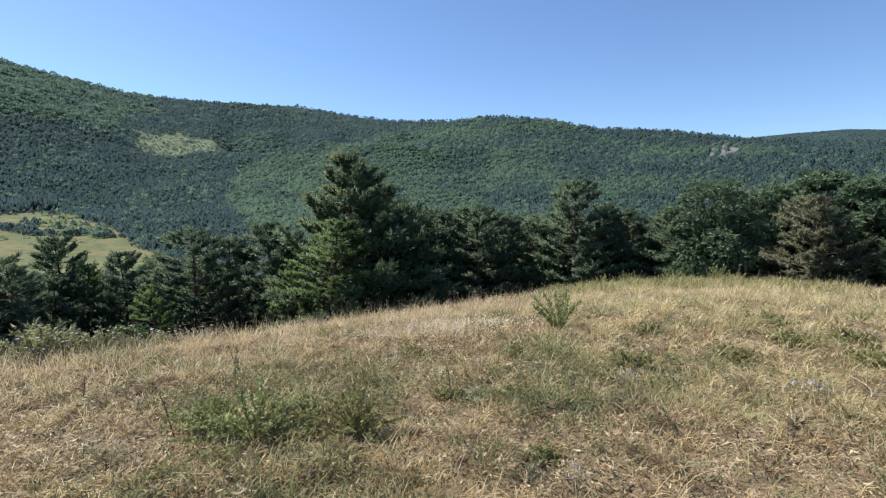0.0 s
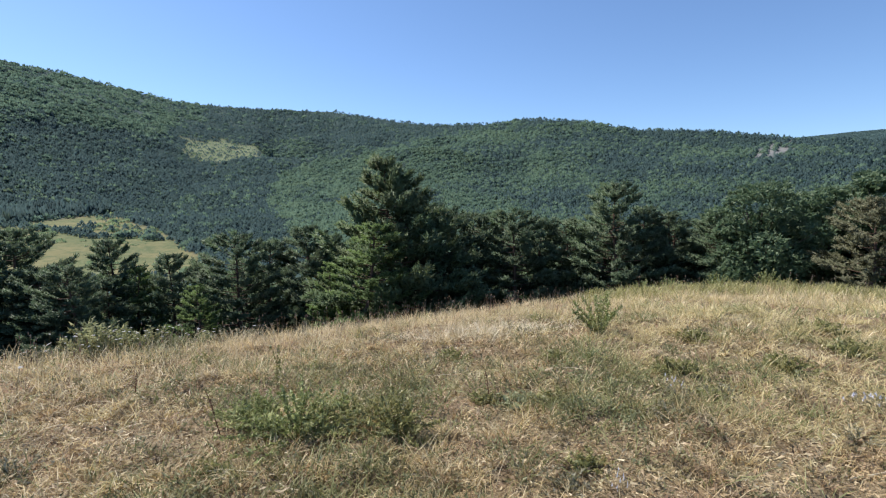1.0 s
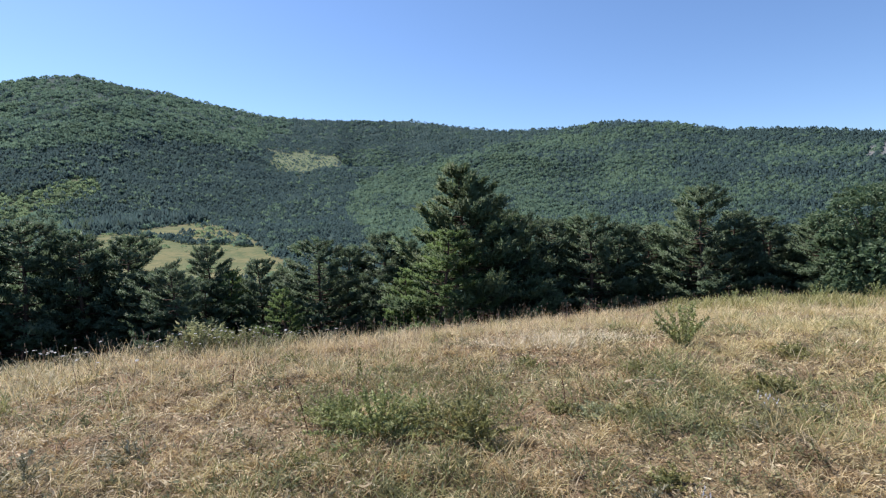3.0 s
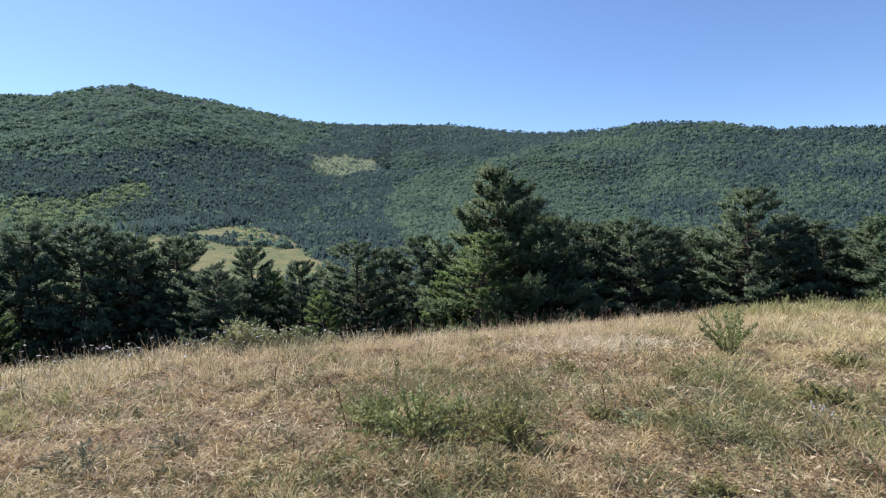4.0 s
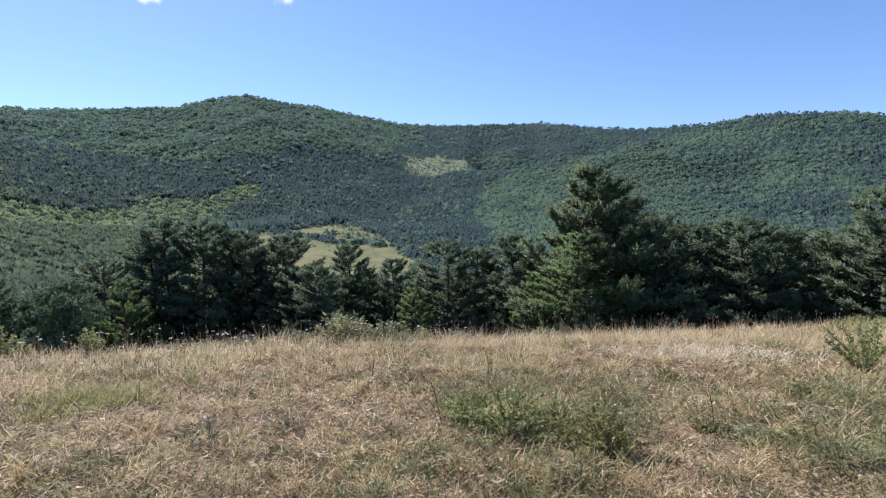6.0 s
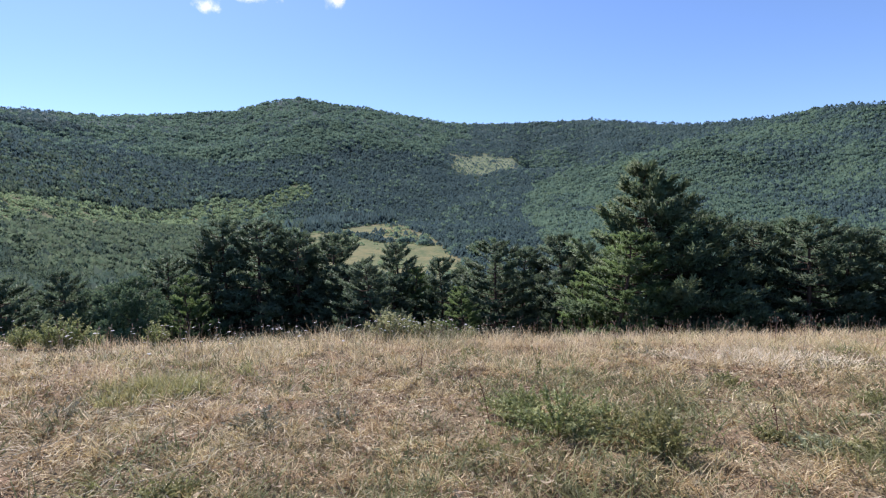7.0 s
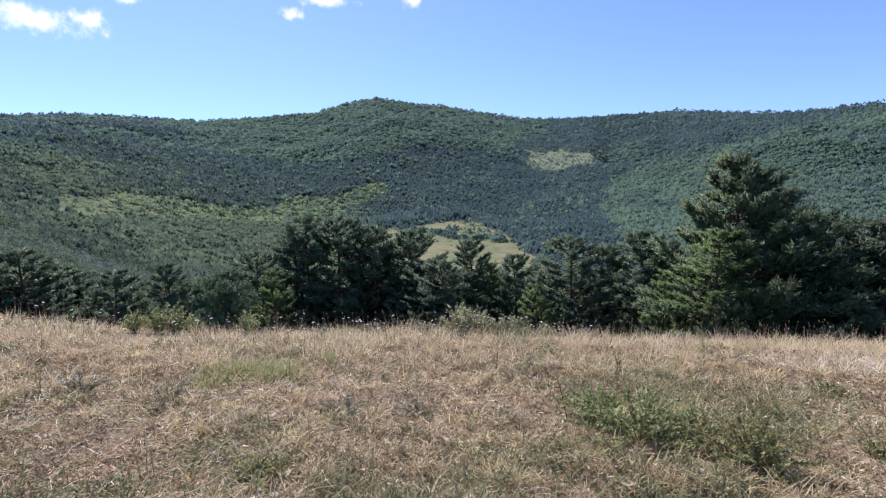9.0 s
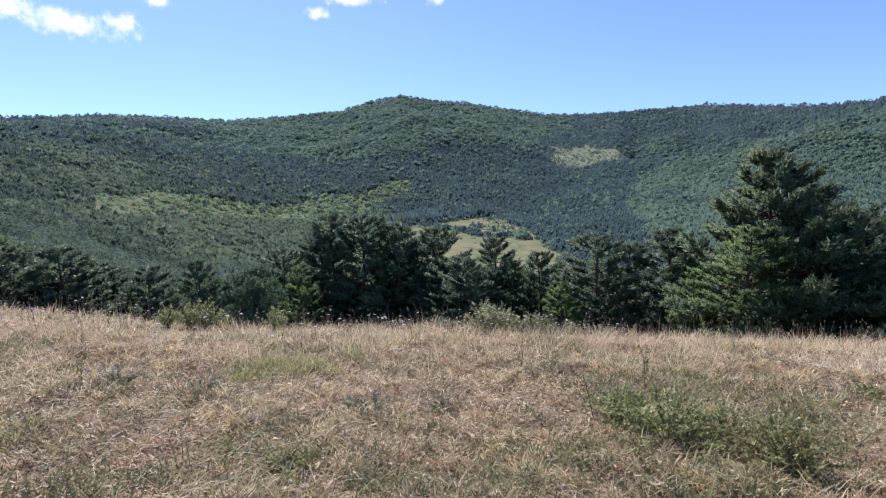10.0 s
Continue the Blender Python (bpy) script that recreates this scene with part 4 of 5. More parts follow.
def build_mat():
    """Straw that lies flat and tangled."""
    x, y, r = meadow_spots(150000, 0.25, 10.0, 1.15)
    keep = brow_share(x, y) < 0.9
    x, y, r = x[keep], y[keep], r[keep]
    n = len(x)
    way = 6.28 * rng.random(n)
    v, t, _ = blade_arrays(x, y, 0.03 + 0.09 * rng.random(n) ** 2, 0.0016 + 0.0008 * r * (0.5 + 0.7 * rng.random(n)), 0.2 + 1.2 * rng.random(n), 0.6 + 2.4 * rng.random(n), way, 2)
    x, y, r = meadow_spots(30000, 8.5, 18.0, 0.9)
    keep = brow_share(x, y) < 1.15
    x, y, r = x[keep], y[keep], r[keep]
    n = len(x)
    far = blade_arrays(x, y, 0.08 + 0.16 * rng.random(n), 0.010 + 0.006 * rng.random(n), 0.3 + 1.0 * rng.random(n), 0.4 + 1.6 * rng.random(n), 6.28 * rng.random(n), 2)
    # the ground behind the camera, out of its view, more coarsely
    a, r = np.radians(90 + 226 * rng.random(34000)), 0.3 + 11.0 * rng.random(34000) ** 0.75
    x, y, n = -np.sin(a) * r, np.cos(a) * r, 34000
    back = blade_arrays(x, y, 0.08 + 0.14 * rng.random(n), 0.007 + 0.006 * rng.random(n), 0.2 + 1.0 * rng.random(n), 0.4 + 2.0 * rng.random(n), 6.28 * rng.random(n), 2)
    stuff("straw_mat", [(v, t), far[:2], back[:2]], M_STRAW, "matted dry straw lying over the meadow", "straw")


def build_chaff():
    """Chaff, broken stems and withered leaves that fill the mat."""
    x, y, r = meadow_spots(260000, 0.4, 9.5, 1.1)
    keep = (brow_share(x, y) < 0.9) & (rng.random(len(x)) < np.clip(0.65 + 1.3 * fbm(x / 0.35, y / 0.35, 33, 3), 0.1, 1))
    x, y, r = x[keep], y[keep], r[keep]
    n = len(x)
    c = np.stack((x, y, land(x, y) + 0.004 + 0.05 * rng.random(n) ** 1.5), -1)
    d = rng.normal(size=(n, 3)) * (1, 1, 0.65)
    d /= np.linalg.norm(d, axis=1, keepdims=True)
    e = np.cross(d, rng.normal(size=(n, 3)))
    e /= np.linalg.norm(e, axis=1, keepdims=True)
    l = ((0.008 + 0.016 * rng.random(n) ** 2) * (1 + 0.16 * r))[:, None]
    w = l * (0.12 + 0.22 * rng.random((n, 1)))
    v = np.stack((c - d * l * 0.5 - e * w, c - d * l * 0.5 + e * w, c + d * l), 1).reshape(-1, 3)
    stuff("chaff", [(v, np.arange(3 * n).reshape(-1, 3))], M_CHAFF, "chaff and withered leaf bits strewn through the sward", "straw")


def clumped(count, r0, r1, power, per, spread, accept):
    x, y, r = meadow_spots(count, r0, r1, power)
    keep = rng.random(count) < accept(x, y)
    x, y = x[keep], y[keep]
    m = len(x)
    size = 0.6 + 0.8 * rng.random(m)
    k = np.repeat(np.arange(m), per)
    d = rng.normal(size=(len(k), 2)) * (spread * size)[k][:, None]
    return x[k] + d[:, 0], y[k] + d[:, 1], size[k], np.arctan2(d[:, 1], d[:, 0])


def build_tufts():
    x, y, s, a = clumped(4300, 0.5, 10.5, 1.1, 30, 0.04, lambda x, y: np.clip(0.5 + 2.4 * fbm(x / 0.7, y / 0.7, 51, 3), 0.04, 1))
    n, r = len(x), np.hypot(x, y)
    v, t, _ = blade_arrays(x, y, (0.06 + 0.12 * rng.random(n)) * s * (1 + 0.05 * r), 0.0022 + 0.0008 * r, 1.4 - 0.7 * rng.random(n), 0.4 + 2.0 * rng.random(n), a + 1.3 * rng.normal(size=n), 3)
    c_a, c_r = np.radians(92 + 222 * rng.random(900)), 0.5 + 11.0 * rng.random(900) ** 0.7
    k = np.repeat(np.arange(900), 16)
    n = len(k)
    x, y = (-np.sin(c_a) * c_r)[k] + 0.06 * rng.normal(size=n), (np.cos(c_a) * c_r)[k] + 0.06 * rng.normal(size=n)
    back = blade_arrays(x, y, 0.08 + 0.12 * rng.random(n), 0.006 + 0.004 * rng.random(n), 1.4 - 0.7 * rng.random(n), 0.4 + 1.8 * rng.random(n), 6.28 * rng.random(n), 3)
    stuff("dry_grass", [(v, t), back[:2]], M_GRASS, "tufts of short dry straw-coloured grass on the meadow")
    x, y, s, a = clumped(9000, 1.4, 17.0, 1.0, 15, 0.07, lambda x, y: np.clip((greenness(x, y) + 0.05) * 2.6, 0.08, 1))
    n, r = len(x), np.hypot(x, y)
    v, t, _ = blade_arrays(x, y, (0.07 + 0.12 * rng.random(n)) * s * (1 + 0.05 * r), 0.0035 + 0.0009 * r, 1.3 - 0.6 * rng.random(n), 0.4 + 1.2 * rng.random(n), a + 0.6 * rng.normal(size=n), 3)
    near = rng.normal(size=(2600, 2)) * (0.25, 0.30)
    k = np.repeat(rng.integers(0, 2600, 150), 18)
    x, y = FRESH[0] + near[k, 0] + 0.05 * rng.normal(size=len(k)), FRESH[1] + near[k, 1] + 0.05 * rng.normal(size=len(k))
    n = len(x)
    fresh = blade_arrays(x, y, 0.12 + 0.14 * rng.random(n), np.full(n, 0.008), 1.45 - 0.5 * rng.random(n), 0.4 + 1.0 * rng.random(n), 6.28 * rng.random(n), 3)
    stuff("fresh_grass", [fresh[:2]], M_GRASS_FRESH, "patch of fresh yellow-green grass among dry straw")
    stuff("green_grass", [(v, t)], M_GRASS_GREEN, "patches of olive green grass among the straw")


def build_bleached():
    """A patch of grass that has dried almost white."""
    c = rng.normal(size=(110, 2)) * (0.50, 0.36) + (0.1, 7.7)
    k = np.repeat(np.arange(110), 26)
    d = 0.06 * rng.normal(size=(len(k), 2))
    x, y = c[k, 0] + d[:, 0], c[k, 1] + d[:, 1]
    n = len(x)
    v, t, _ = blade_arrays(x, y, 0.12 + 0.20 * rng.random(n), np.full(n, 0.0055), 1.4 - 0.6 * rng.random(n), 0.4 + 1.8 * rng.random(n), np.arctan2(d[:, 1], d[:, 0]) + 0.8 * rng.normal(size=n), 3)
    stuff("bleached_grass", [(v, t)], M_BLEACHED, "patch of grass bleached almost white by the sun")


def build_tussocks():
    """Larger arching tussocks of yellow grass."""
    x, y, s, a = clumped(1500, 4.2, 17.0, 0.85, 84, 0.10, lambda x, y: np.clip((-np.degrees(np.arctan2(-x, y)) - 4) / 16, 0.12, 1) * (np.degrees(np.arctan2(-x, y)) > -60) * np.clip(0.7 + fbm(x / 1.5, y / 1.5, 91, 2), 0, 1))
    n, r = len(x), np.hypot(x, y)
    v, t, _ = blade_arrays(x, y, (0.13 + 0.20 * rng.random(n)) * s * np.interp(r, (4, 7), (0.45, 1.0)), 0.0016 + 0.00042 * r, 1.45 - 0.5 * rng.random(n), 0.7 + 1.9 * rng.random(n), a + 0.7 * rng.normal(size=n), 3)
    stuff("grass_tussocks", [(v, t)], M_GRASS_YELLOW, "arching tussocks of yellow dry grass")


def build_tall():
    x, y, s, a = clumped(5200, 4.0, 23.0, 0.85, 20, 0.13,
                         lambda x, y: np.clip((brow_share(x, y) - 0.50 + 0.35 * fbm(x / 1.6, y / 1.6, 57, 3)) / 0.22, 0, 1) * np.clip((1.35 - brow_share(x, y)) / 0.2, 0, 1))
    n, r = len(x), np.hypot(x, y)
    bear = np.degrees(np.arctan2(-x, y))
    tall = np.interp(bear, (-40, -20, 0, 20, 45, 65, 85), (0.85, 0.78, 0.95, 1.05, 1.0, 0.85, 0.7))
    v, t, tip = blade_arrays(x, y, (0.14 + 0.28 * rng.random(n)) * (0.5 + 0.5 * s) * tall, 0.0024 + 0.00046 * r, 1.52 - 0.6 * rng.random(n), 0.1 + 1.5 * rng.random(n), a + 0.9 * rng.normal(size=n), 3)
    stuff("tall_grass", [(v, t)], M_GRASS_TALL, "tall pale dry grass along the meadow brow")
    # stalks with nodding seed heads that stand above the rest
    x, y, r = meadow_spots(3600, 5.0, 21.0, 0.8)
    b = brow_share(x, y)
    keep = rng.random(len(x)) < np.clip((b - 0.6) / 0.3, 0, 1) * np.clip((1.2 - b) / 0.2, 0, 1) * np.interp(np.degrees(np.arctan2(-x, y)), (-30, -5, 10), (0.25, 0.8, 1.0))
    x, y, r = x[keep], y[keep], r[keep]
    n = len(x)
    way = 6.28 * rng.random(n)
    length = 0.34 + 0.24 * rng.random(n)
    stalk = blade_arrays(x, y, length, 0.0022 + 0.00035 * r, 1.53 - 0.12 * rng.random(n), 0.1 + 0.3 * rng.random(n), way, 3)
    form, ft = ball_form(5, 0.2)
    head = strewn(form, ft, stalk[2] - np.array([0, 0, 0.02]), np.stack((0.006 + 0.004 * rng.random(n), 0.006 + 0.004 * rng.random(n), 0.016 + 0.02 * rng.random(n)), -1), way)
    stuff("grass_seed_heads", [stalk[:2], head], M_SEED, "brownish seed heads on thin stalks above the tall grass")


def build_brow_green():
    """Green weeds and grass that line the far brow."""
    az = np.radians(rng.choice([-15.5, -19.5, -24, -28, -33, -37], 90) + 1.5 * rng.normal(size=90))
    rc = around(np.degrees(az), BROW_AZ, BROW_R) * (0.84 + 0.16 * rng.random(90))
    k = np.repeat(np.arange(90), 40)
    d = 0.16 * rng.normal(size=(len(k), 2))
    x, y = (-np.sin(az) * rc)[k] + d[:, 0], (np.cos(az) * rc)[k] + d[:, 1]
    n = len(x)
    v, t, _ = blade_arrays(x, y, 0.22 + 0.26 * rng.random(n), np.full(n, 0.017), 1.45 - 0.4 * rng.random(n), 0.2 + 0.9 * rng.random(n), 6.28 * rng.random(n), 3)
    stuff("brow_grass", [(v, t)], M_GRASS_FRESH, "fresh green grass and weeds along the far brow")


def build_herbs():
    """Small dull herbs, whose dark clumps also stand in for shaded hollows of the sward."""
    x, y, r = meadow_spots(9500, 1.2, 9.5, 0.85)
    keep = (rng.random(len(x)) < np.clip(0.2 + 1.7 * fbm(x / 0.7, y / 0.7, 83, 3) + 0.35 * greenness(x, y), 0.03, 1)) & (brow_share(x, y) < 0.85)
    x, y = x[keep], y[keep]
    n = len(x)
    g = np.random.default_rng(61)
    k = np.repeat(np.arange(n), 9)
    d = 0.045 * g.normal(size=(len(k), 2)) * (0.6 + 0.8 * g.random(n))[k][:, None]
    c = np.stack((x[k] + d[:, 0], y[k] + d[:, 1], 0 * k), -1)
    c[:, 2] = land(c[:, 0], c[:, 1]) + 0.012 + 0.075 * g.random(len(k)) ** 1.5
    w = np.stack((8 * d[:, 0], 8 * d[:, 1], 0.7 + 0 * k), -1)
    stuff("meadow_herbs", [sprays(c, w, g, 3, 0.034, 0.011, 0.6)], M_HERB, "small dull green and brown herbs in the dry sward", "herbs")


def build_straws():
    """Long bleached stalks strewn over the mat, most on the left of the view."""
    x, y, r = meadow_spots(3200, 1.2, 7.0, 1.0)
    az = np.degrees(np.arctan2(-x, y))
    keep = rng.random(len(x)) < np.clip(0.25 + (az - 30) / 50 + 0.8 * fbm(x, y, 27, 2), 0.05, 1)
    x, y, r = x[keep], y[keep], r[keep]
    n = len(x)
    v, t, _ = blade_arrays(x, y, 0.10 + 0.26 * rng.random(n), 0.0014 + 0.0006 * r, 0.25 + 0.45 * rng.random(n), 0.5 + 0.6 * rng.random(n), 0.6 + 1.2 * rng.normal(size=n), 4)
    stuff("straw_stalks", [(v, t)], M_BLEACHED, "long bleached straw stalks strewn over the sward", "straw")


build_mat()
build_chaff()
build_straws()
build_herbs()
build_brow_green()
build_tufts()
build_bleached()
build_tussocks()
build_tall()

# ---- weeds, shrubs and flowers ----
def weed_meshes(seed, height, radius, stems, sprigs, leaf, mat, open_top=0.6):
    """A bushy herb: thin stems from one root and narrow leaves along them."""
    g = np.random.default_rng(seed)
    tubes, cs, ws = [], [], []
    for k in range(stems):
        a, q = 6.28 * g.random(), math.sqrt(g.random())
        lean = q * radius
        h = height * (1 - open_top * q * q) * (0.7 + 0.45 * g.random())
        path = np.array([(0.12 * lean * math.cos(a), 0.12 * lean * math.sin(a), -0.02), (0.5 * lean * math.cos(a), 0.5 * lean * math.sin(a), h * 0.55),
                         (lean * math.cos(a) + 0.03 * g.normal(), lean * math.sin(a) + 0.03 * g.normal(), h)])
        tubes.append(tube(path, [0.005, 0.0035, 0.0015], 3))
        for j in range(sprigs):
            f = 0.12 + 0.9 * (j + g.random()) / sprigs
            cs.append([np.interp(f, (0, 0.5, 1), path[:, i]) for i in range(3)])
            d = g.normal(size=3) * 0.7 + np.array([0.5 * math.cos(a), 0.5 * math.sin(a), 0.5])
            ws.append(d / np.linalg.norm(d))
    crown = sprays(np.array(cs), np.array(ws), g, 4, leaf, leaf * 0.48, 0.8)
    return tris_mesh("stem", *joined(tubes), M_STEM, True), tris_mesh("foliage", *crown, mat)


def weed(name, meshes, x, y, turn, size, label, category, group=""):
    ob = new(name)
    ob.matrix_world = pose(x, y, float(land(x, y)), 0, 0, turn) @ Matrix.Diagonal((size, size, size, 1))
    tagged(ob, label, category, group)
    for name, me in zip(("stem", "foliage"), meshes):
        tagged(part(name, me, ob), kind="stuff")
    return ob


BUSH = weed_meshes(31, 0.38, 0.56, 60, 20, 0.033, M_WEED, 0.7)
BUSH_OLIVE = weed_meshes(32, 0.30, 0.40, 44, 16, 0.031, M_WEED_OLIVE, 0.65)
TALL_WEED = weed_meshes(33, 0.56, 0.30, 20, 20, 0.036, M_WEED, 0.45)
MINT = weed_meshes(38, 0.13, 0.22, 30, 5, 0.040, M_MINT, 0.5)
LOW_WEED = weed_meshes(34, 0.17, 0.30, 34, 6, 0.045, M_WEED_OLIVE, 0.6)
PALE_WEED = weed_meshes(35, 0.15, 0.30, 26, 5, 0.026, M_WEED_GREY, 0.6)
SHRUB = weed_meshes(36, 0.66, 0.55, 30, 11, 0.065, M_WEED_PALE, 0.65)
SHRUB_GREEN = weed_meshes(39, 0.66, 0.42, 26, 12, 0.06, M_WEED, 0.6)
SLENDER = weed_meshes(37, 0.62, 0.10, 3, 9, 0.04, M_WEED_OLIVE, 0.3)

weed("wild_bush", BUSH, -1.36, 3.55, 20, 1.0, "bushy green wild herb spreading over dry grass", "bush")
weed("wild_bush", BUSH, -1.75, 3.75, 140, 0.72, "smaller green wild herb beside the bush in dry grass", "bush")
weed("wild_bush", BUSH_OLIVE, -0.62, 3.62, 80, 1.0, "low olive green bush casting a small dark shadow", "bush")
weed("wild_bush", BUSH_OLIVE, -0.98, 3.75, 10, 0.75, "low olive green bush among dry stalks", "bush")
weed("tall_weed", TALL_WEED, 1.66, 7.15, 30, 1.2, "upright leafy green weed standing above the dry grass", "weed", "tall weeds")
weed("tall_weed", SLENDER, -2.11, 5.05, 75, 0.8, "slender dark weed with a bent tip in dry grass", "weed", "tall weeds")
weed("tall_weed", SLENDER, -5.96, 0.95, 10, 0.6, "grey-green weed stalks in dry grass", "weed", "tall weeds")
for x, y, s in ((0.27, 4.22, 0.9), (0.42, 4.36, 0.65)):
    weed("mint_weed", MINT, x, y, x * 97 % 360, s, "low pale mint-green weed in the dry sward", "weed", "pale weeds")
# several of these weeds are added where the sward only has shaded pockets
for x, y, s in ((0.62, 4.3, 0.75), (0.05, 4.3, 0.6), (0.81, 5.52, 0.75), (2.77, 6.7, 1.0), (3.19, 5.42, 1.0), (4.78, 7.4, 1.25), (4.3, 6.2, 1.15), (1.97, 5.27, 1.0), (1.95, 4.5, 0.75), (0.65, 3.15, 0.6),
                (4.65, 5.35, 1.1), (-2.88, 1.42, 0.7), (-1.72, 3.0, 0.6), (5.4, 6.6, 1.2), (-0.3, 5.9, 0.9), (-3.6, 6.4, 0.9)):
    weed("low_weed", LOW_WEED, x, y, x * 97 % 360, s, "low dark green weed, several in place of shaded pockets", "weed", "low weeds")
for x, y, s in ((1.75, 4.45, 0.9), (2.15, 4.6, 1.0), (1.45, 3.9, 0.8), (3.39, 4.45, 0.9), (-3.39, 2.46, 1.1), (-6.05, 1.3, 1.2), (-3.0, 2.95, 1.0), (-5.0, 1.7, 1.1), (0.5, 2.9, 0.8), (-0.6, 5.5, 0.9), (2.6, 3.6, 0.8)):
    weed("grey_weed", PALE_WEED, x, y, x * 71 % 360, s, "grey-green feathery weed in matted straw", "weed", "grey weeds")


def stone(x, y, size, turn, seed):
    """A small pale lump of limestone bedded in the straw."""
    v, t = ball_form(seed, 0.28)
    bm = bmesh.new()
    ps = [bm.verts.new(p) for p in v * np.array([1.0, 0.7, 0.45]) * size]
    for f in t:
        bm.faces.new([ps[i] for i in f])
    bmesh.ops.subdivide_edges(bm, edges=bm.edges[:], cuts=1, use_grid_fill=True, smooth=0.4)
    me = bpy.data.meshes.new("stone")
    bm.to_mesh(me)
    bm.free()
    me.materials.append(M_STONE)
    ob = new("stone", me)
    ob.matrix_world = pose(x, y, float(land(x, y)) + 0.1 * size, 0, 0, turn)
    return tagged(ob, "small pale limestone lying in the straw", "stone", "stones on the meadow")


for row in ((-2.62, 1.30, 0.045, 20, 41), (-2.55, 1.35, 0.03, 80, 42), (-2.68, 1.25, 0.025, 130, 43), (2.55, 3.75, 0.045, 60, 44), (2.85, 3.72, 0.035, 10, 45), (0.95, 4.9, 0.05, 15, 46), (-0.55, 5.45, 0.05, 95, 47)):
    stone(*row)


def spot(az, r):
    return -math.sin(radians(az)) * r, math.cos(radians(az)) * r


for az, r, s in ((38.9, 9.5, 1.05), (37.9, 9.7, 0.95), (36.4, 9.6, 0.6), (34.6, 9.7, 0.7), (32.0, 9.8, 0.5), (29.8, 9.8, 0.55), (40.2, 9.8, 0.6), (72.8, 10.9, 0.6), (70.6, 10.8, 0.7), (69.3, 10.8, 0.9), (67.6, 10.7, 0.55), (62.6, 10.9, 0.8)):
    weed("wild_shrub", SHRUB_GREEN if az > 60 else SHRUB, *spot(az, r), az * 61 % 360, s, "pale green leafy shrub on the meadow brow", "shrub", "shrubs on the brow")
for az, r, s in ((-14.6, 15.3, 0.75), (-17.5, 15.8, 0.95), (-20.0, 16.2, 1.0), (-22.6, 16.2, 0.85), (-24.4, 16.6, 1.1), (-26.6, 17.0, 0.8), (-28.6, 17.2, 1.1), (-30.5, 17.6, 0.9), (-33.5, 18.0, 0.8), (-12.8, 15.0, 0.9), (-36, 18.4, 0.7)):
    weed("brow_weed", TALL_WEED if s > 0.9 else LOW_WEED, *spot(az, r), az * 61 % 360, s * (1.0 if s > 0.9 else 1.9), "green weeds on the far brow of the meadow", "weed", "weeds on the brow")

for az, r, s in ((24, 10.1, 1.5), (26.5, 10.0, 1.7), (28.4, 9.9, 1.4), (30.2, 10.0, 1.9), (32.1, 9.8, 1.5), (34.0, 10.0, 1.8), (36.0, 9.7, 1.6), (39.5, 9.8, 1.7), (41.5, 9.9, 1.5), (44, 9.8, 1.6), (49, 9.8, 1.4), (54, 9.9, 1.5), (20, 10.4, 1.4)):
    weed("dry_weed", PALE_WEED, *spot(az, r), az * 83 % 360, s, "dried grey-brown weed stalks on the meadow brow", "weed", "dry weeds on the brow")


def umbel_mesh(seed):
    g = np.random.default_rng(seed)
    form, ft = ball_form(7, 0.3)
    a = 6.28 * g.random(12)
    q = 0.042 * np.sqrt(g.random(12))
    at = np.stack((np.cos(a) * q, np.sin(a) * q, -3.5 * q * q + 0.004 * g.random(12)), -1)
    size = np.stack((0.013 + 0.005 * g.random(12),) * 2 + (0.004 + 0 * a,), -1)
    return tris_mesh("umbel", *strewn(form, ft, at, size, a), M_WHITE)


UMBELS = [umbel_mesh(1), umbel_mesh(2)]
CARROT_STEM = tris_mesh("stem", *tube([(0, 0, -0.02), (0.01, 0.0, 0.25), (0.0, 0.01, 0.5)], [0.004, 0.003, 0.002], 4), M_STEM, True)
g = np.random.default_rng(55)
for k in range(150):
    az = g.choice([36, 50, 62, 74]) + 8 * g.normal() if k < 96 else 35 + 4 * g.normal()
    if not 14 < az < 92:
        continue
    b = 0.55 + 0.5 * g.random() ** 0.35 if k < 96 else 0.88 + 0.12 * g.random()
    x, y = spot(az, b * float(around(az, BROW_AZ, BROW_R)))
    ob = new("wild_carrot")
    h = 0.55 + 0.4 * g.random()
    ob.matrix_world = pose(x, y, float(land(x, y)), 6 * g.normal(), 6 * g.normal(), 360 * g.random()) @ Matrix.Diagonal((1, 1, h, 1))
    tagged(ob, "wild carrot with a flat white flower head above dry grass", "wild flower", "wild carrots on the meadow")
    part("stem", CARROT_STEM, ob)
    head = part("umbel", UMBELS[k % 2], ob, "flat white flower umbel")
    head.matrix_basis = pose(0, 0.01, 0.5, 12 * g.normal(), 12 * g.normal()) @ Matrix.Diagonal((0.32 + 0.26 * g.random(),) * 2 + (0.7 / h, 1))


def chicory_meshes():
    g = np.random.default_rng(8)
    tubes, cs, ws = [], [], []
    for k in range(9):
        p = np.array([0.16 * g.normal(), 0.10 * g.normal(), 0.10 + 0.08 * g.random()])
        tubes.append(tube([(p[0] * 0.3, p[1] * 0.3, -0.01), p * (0.8, 0.8, 0.6), p], [0.003, 0.002, 0.0015], 3))
        cs.append(p)
        ws.append((0, 0, 1))
    return tris_mesh("stem", *joined(tubes), M_STEM, True), tris_mesh("blossom", *sprays(np.array(cs), np.array(ws, float), g, 7, 0.024, 0.018, 1.1), M_BLUE)


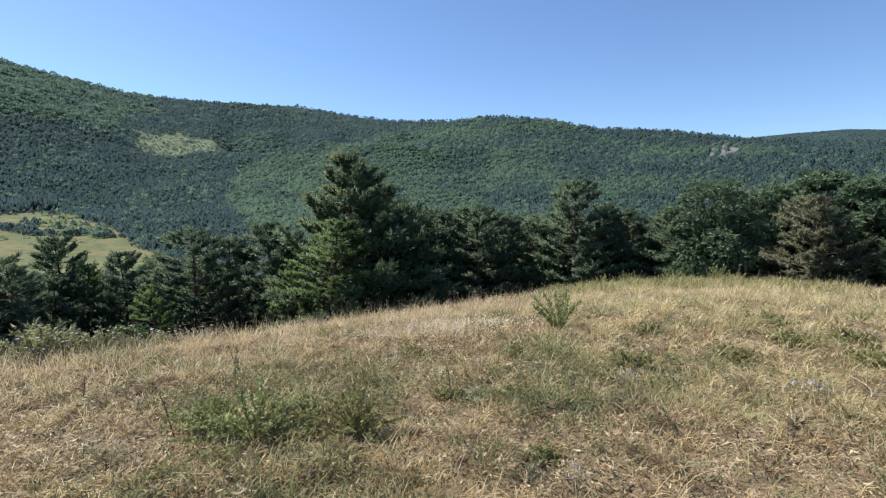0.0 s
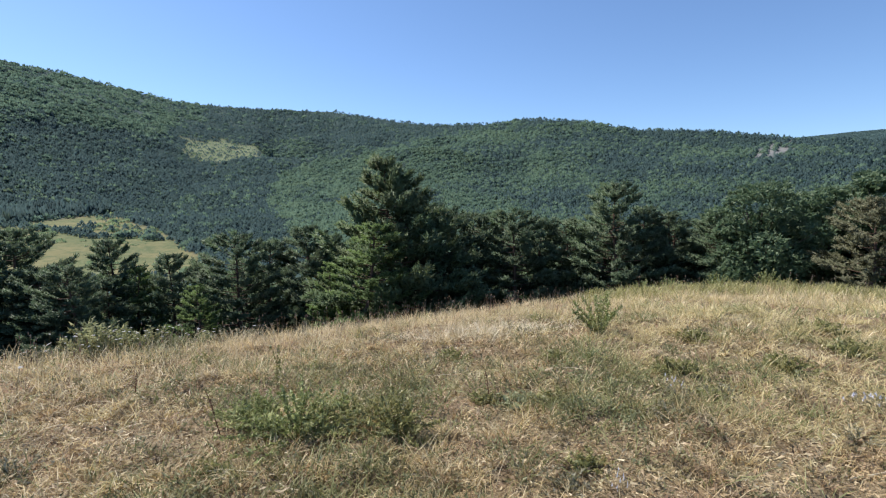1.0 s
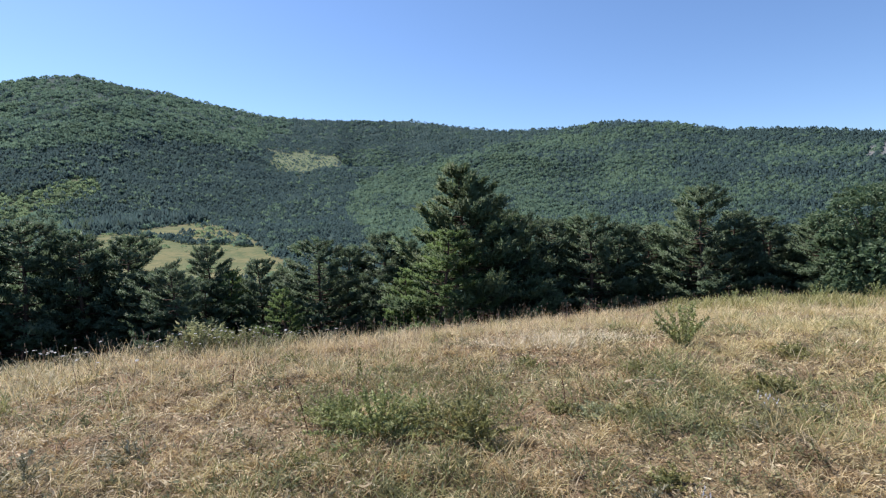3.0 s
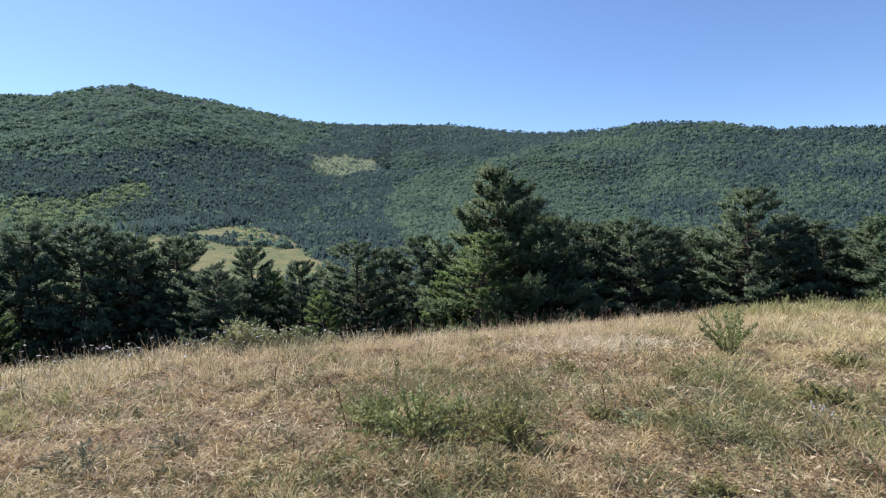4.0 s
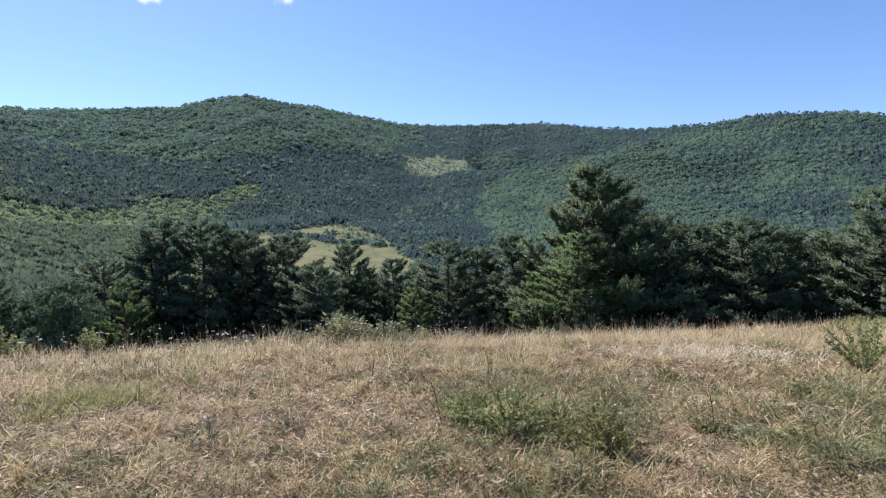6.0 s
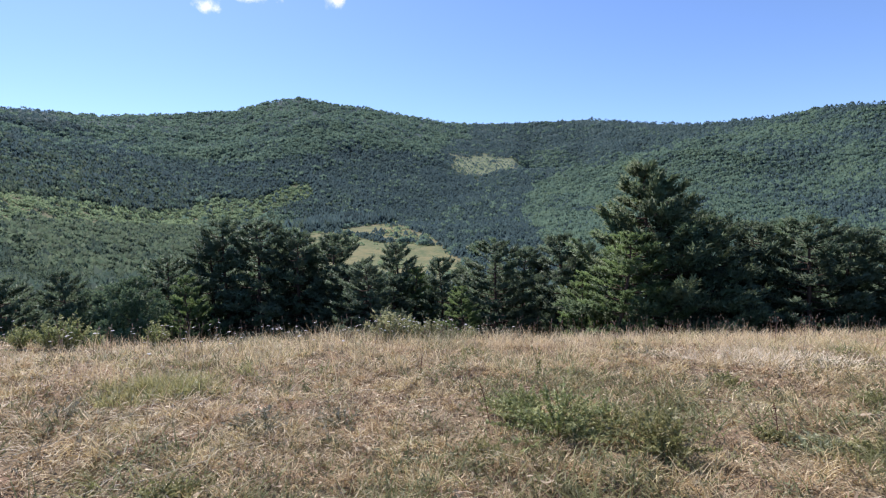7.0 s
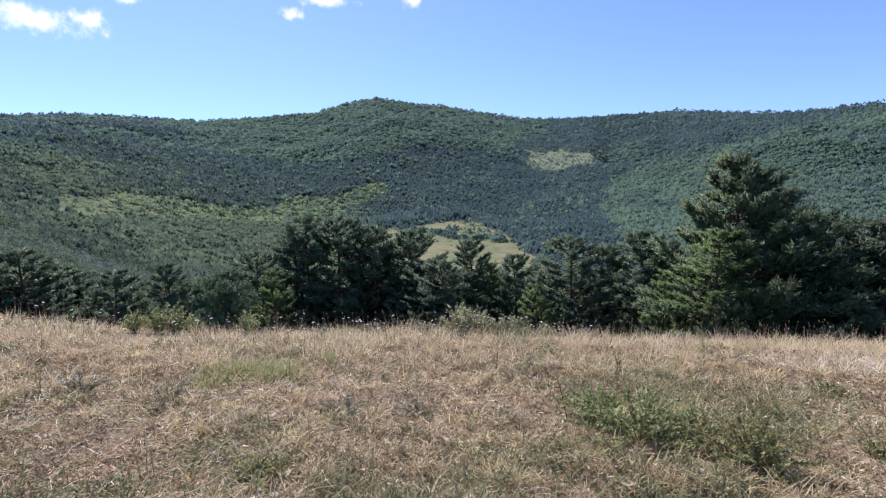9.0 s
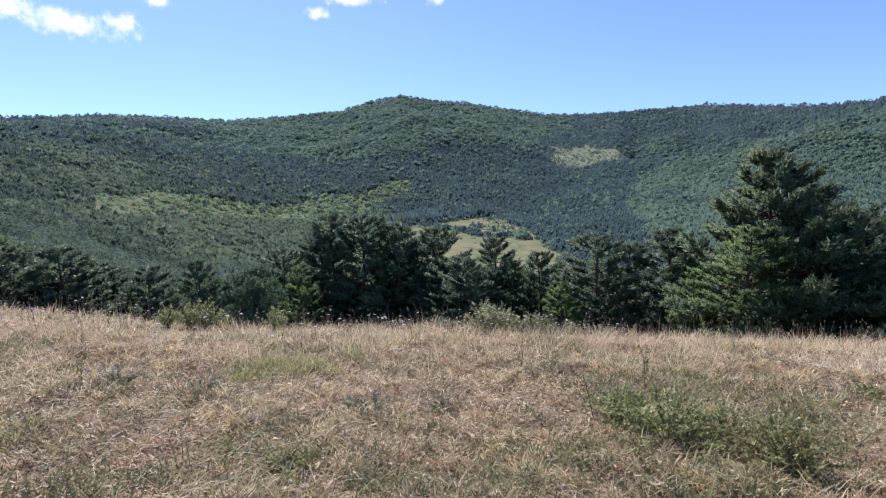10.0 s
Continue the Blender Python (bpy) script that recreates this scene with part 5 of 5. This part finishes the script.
CHICORY = chicory_meshes()
for x, y, s in ((3.10, 4.28, 0.6), (3.30, 4.38, 0.55), (1.72, 4.62, 0.35), (-6.0, 1.15, 0.45), (0.75, 2.75, 0.25)):
    ob = new("chicory")
    ob.matrix_world = pose(x, y, float(land(x, y)), 0, 0, x * 50) @ Matrix.Diagonal((s, s, 1, 1))
    tagged(ob, "pale blue flowering chicory low in the dry grass", "wild flower", "chicory plants")
    tagged(part("stem", CHICORY[0], ob), kind="stuff")
    tagged(part("blossom", CHICORY[1], ob, "pale violet-blue blossoms"), kind="stuff")


def dry_stalk(x, y, length, turn, lift):
    """A bleached broken stalk lying on the sward."""
    g = np.random.default_rng(int(abs(x * 100)))
    u = np.linspace(0, 1, 6)
    path = np.stack((length * (u - 0.5), 0.10 * length * np.sin(4 * u + length * 20), 0.02 + lift * u), -1)
    ob = new("dead_stalk", tris_mesh("dead_stalk", *tube(path, 0.0045 - 0.0025 * u, 5), M_BLEACHED, True))
    ob.matrix_world = pose(x, y, float(land(x, y)), 0, 0, turn)
    return tagged(ob, "bleached dead plant stalk lying on straw", "stalk", "dead stalks on the meadow")


for row in ((-0.52, 5.55, 0.28, 10, 0.02), (0.85, 5.0, 0.30, -15, 0.03), (0.95, 4.75, 0.22, 25, 0.02), (-4.3, 1.35, 0.5, 60, 0.06), (-3.9, 0.9, 0.45, 20, 0.05), (-3.5, 1.2, 0.4, 100, 0.03),
            (-3.2, 1.55, 0.5, 45, 0.06), (-2.9, 0.95, 0.4, 75, 0.12), (2.4, 3.2, 0.4, 30, 0.04), (3.6, 3.7, 0.5, 120, 0.05), (-1.55, 2.95, 0.35, 5, 0.03), (-1.1, 2.85, 0.25, 160, 0.02), (3.9, 4.6, 0.45, 70, 0.05)):
    dry_stalk(*row)


def withered_leaves(x, y, count, size, turn, seed):
    """A patch of broad bleached leaves that have curled up on the ground."""
    g = np.random.default_rng(seed)
    ob = new("withered_leaves")
    ob.matrix_world = pose(x, y, float(land(x, y)) + 0.012, 0, 0, turn)
    tagged(ob, "bleached curled dead leaves lying flat on straw", "dead leaves", "withered leaves on the meadow")
    for k in range(count):
        u, w = np.meshgrid(np.linspace(-1, 1, 5), np.linspace(-1, 1, 4), indexing="ij")
        half = 0.38 * np.sqrt(np.clip(1.04 - u * u, 0, 1))
        v = np.stack((u * size, w * half * size, size * (0.22 * w * w * half + 0.14 * u * u * g.random() + 0.03 * g.normal(size=u.shape))), -1).reshape(-1, 3)
        t = []
        for i in range(4):
            for j in range(3):
                c = i * 4 + j
                t += [(c, c + 4, c + 5), (c, c + 5, c + 1)]
        leaf = part("leaf", tris_mesh("leaf", v * (0.7 + 0.6 * g.random()), t, M_WITHERED, True), ob)
        leaf.matrix_basis = pose(2.2 * size * g.normal(), 1.1 * size * g.normal(), 0.012 * k, 14 * g.normal(), 14 * g.normal(), 360 * g.random())


for row in ((-1.22, 2.74, 6, 0.030, 10, 3), (2.17, 3.45, 5, 0.032, 40, 5), (0.78, 4.95, 6, 0.042, 0, 6), (0.62, 5.15, 4, 0.036, 20, 7), (-2.75, 1.5, 5, 0.034, 120, 8)):
    withered_leaves(*row)


def rusty_stalk(x, y, height, lean, turn):
    """A dead upright stalk with a knobbly rust-brown seed head."""
    g = np.random.default_rng(int(abs(x * 100) + 7))
    u = np.linspace(0, 1, 7)
    path = np.stack((lean * u ** 1.5, 0.012 * np.sin(5 * u), -0.02 + (height + 0.02) * u), -1)
    form, ft = ball_form(3, 0.3)
    f = 0.35 + 0.63 * g.random(26)
    at = np.stack([np.interp(f, u, path[:, i]) for i in range(3)], -1) + 0.006 * g.normal(size=(26, 3))
    grains = strewn(form, ft, at, 0.0035 + 0.0035 * g.random((26, 3)), 6.28 * g.random(26))
    ob = new("seed_stalk")
    ob.matrix_world = pose(x, y, float(land(x, y)), 0, 0, turn)
    tagged(ob, "dead upright weed stalk with rust-brown seeds", "stalk", "rusty seed stalks")
    part("stem", tris_mesh("stem", *tube(path, 0.005 - 0.003 * u, 5), M_RUST, True), ob)
    tagged(part("seed_head", tris_mesh("seed_head", *grains, M_RUST, True), ob), kind="stuff")


for row in ((0.08, 4.33, 0.26, 0.06, 150), (-1.95, 3.58, 0.34, 0.12, 175), (-3.35, 4.6, 0.26, 0.03, 20)):
    rusty_stalk(*row)
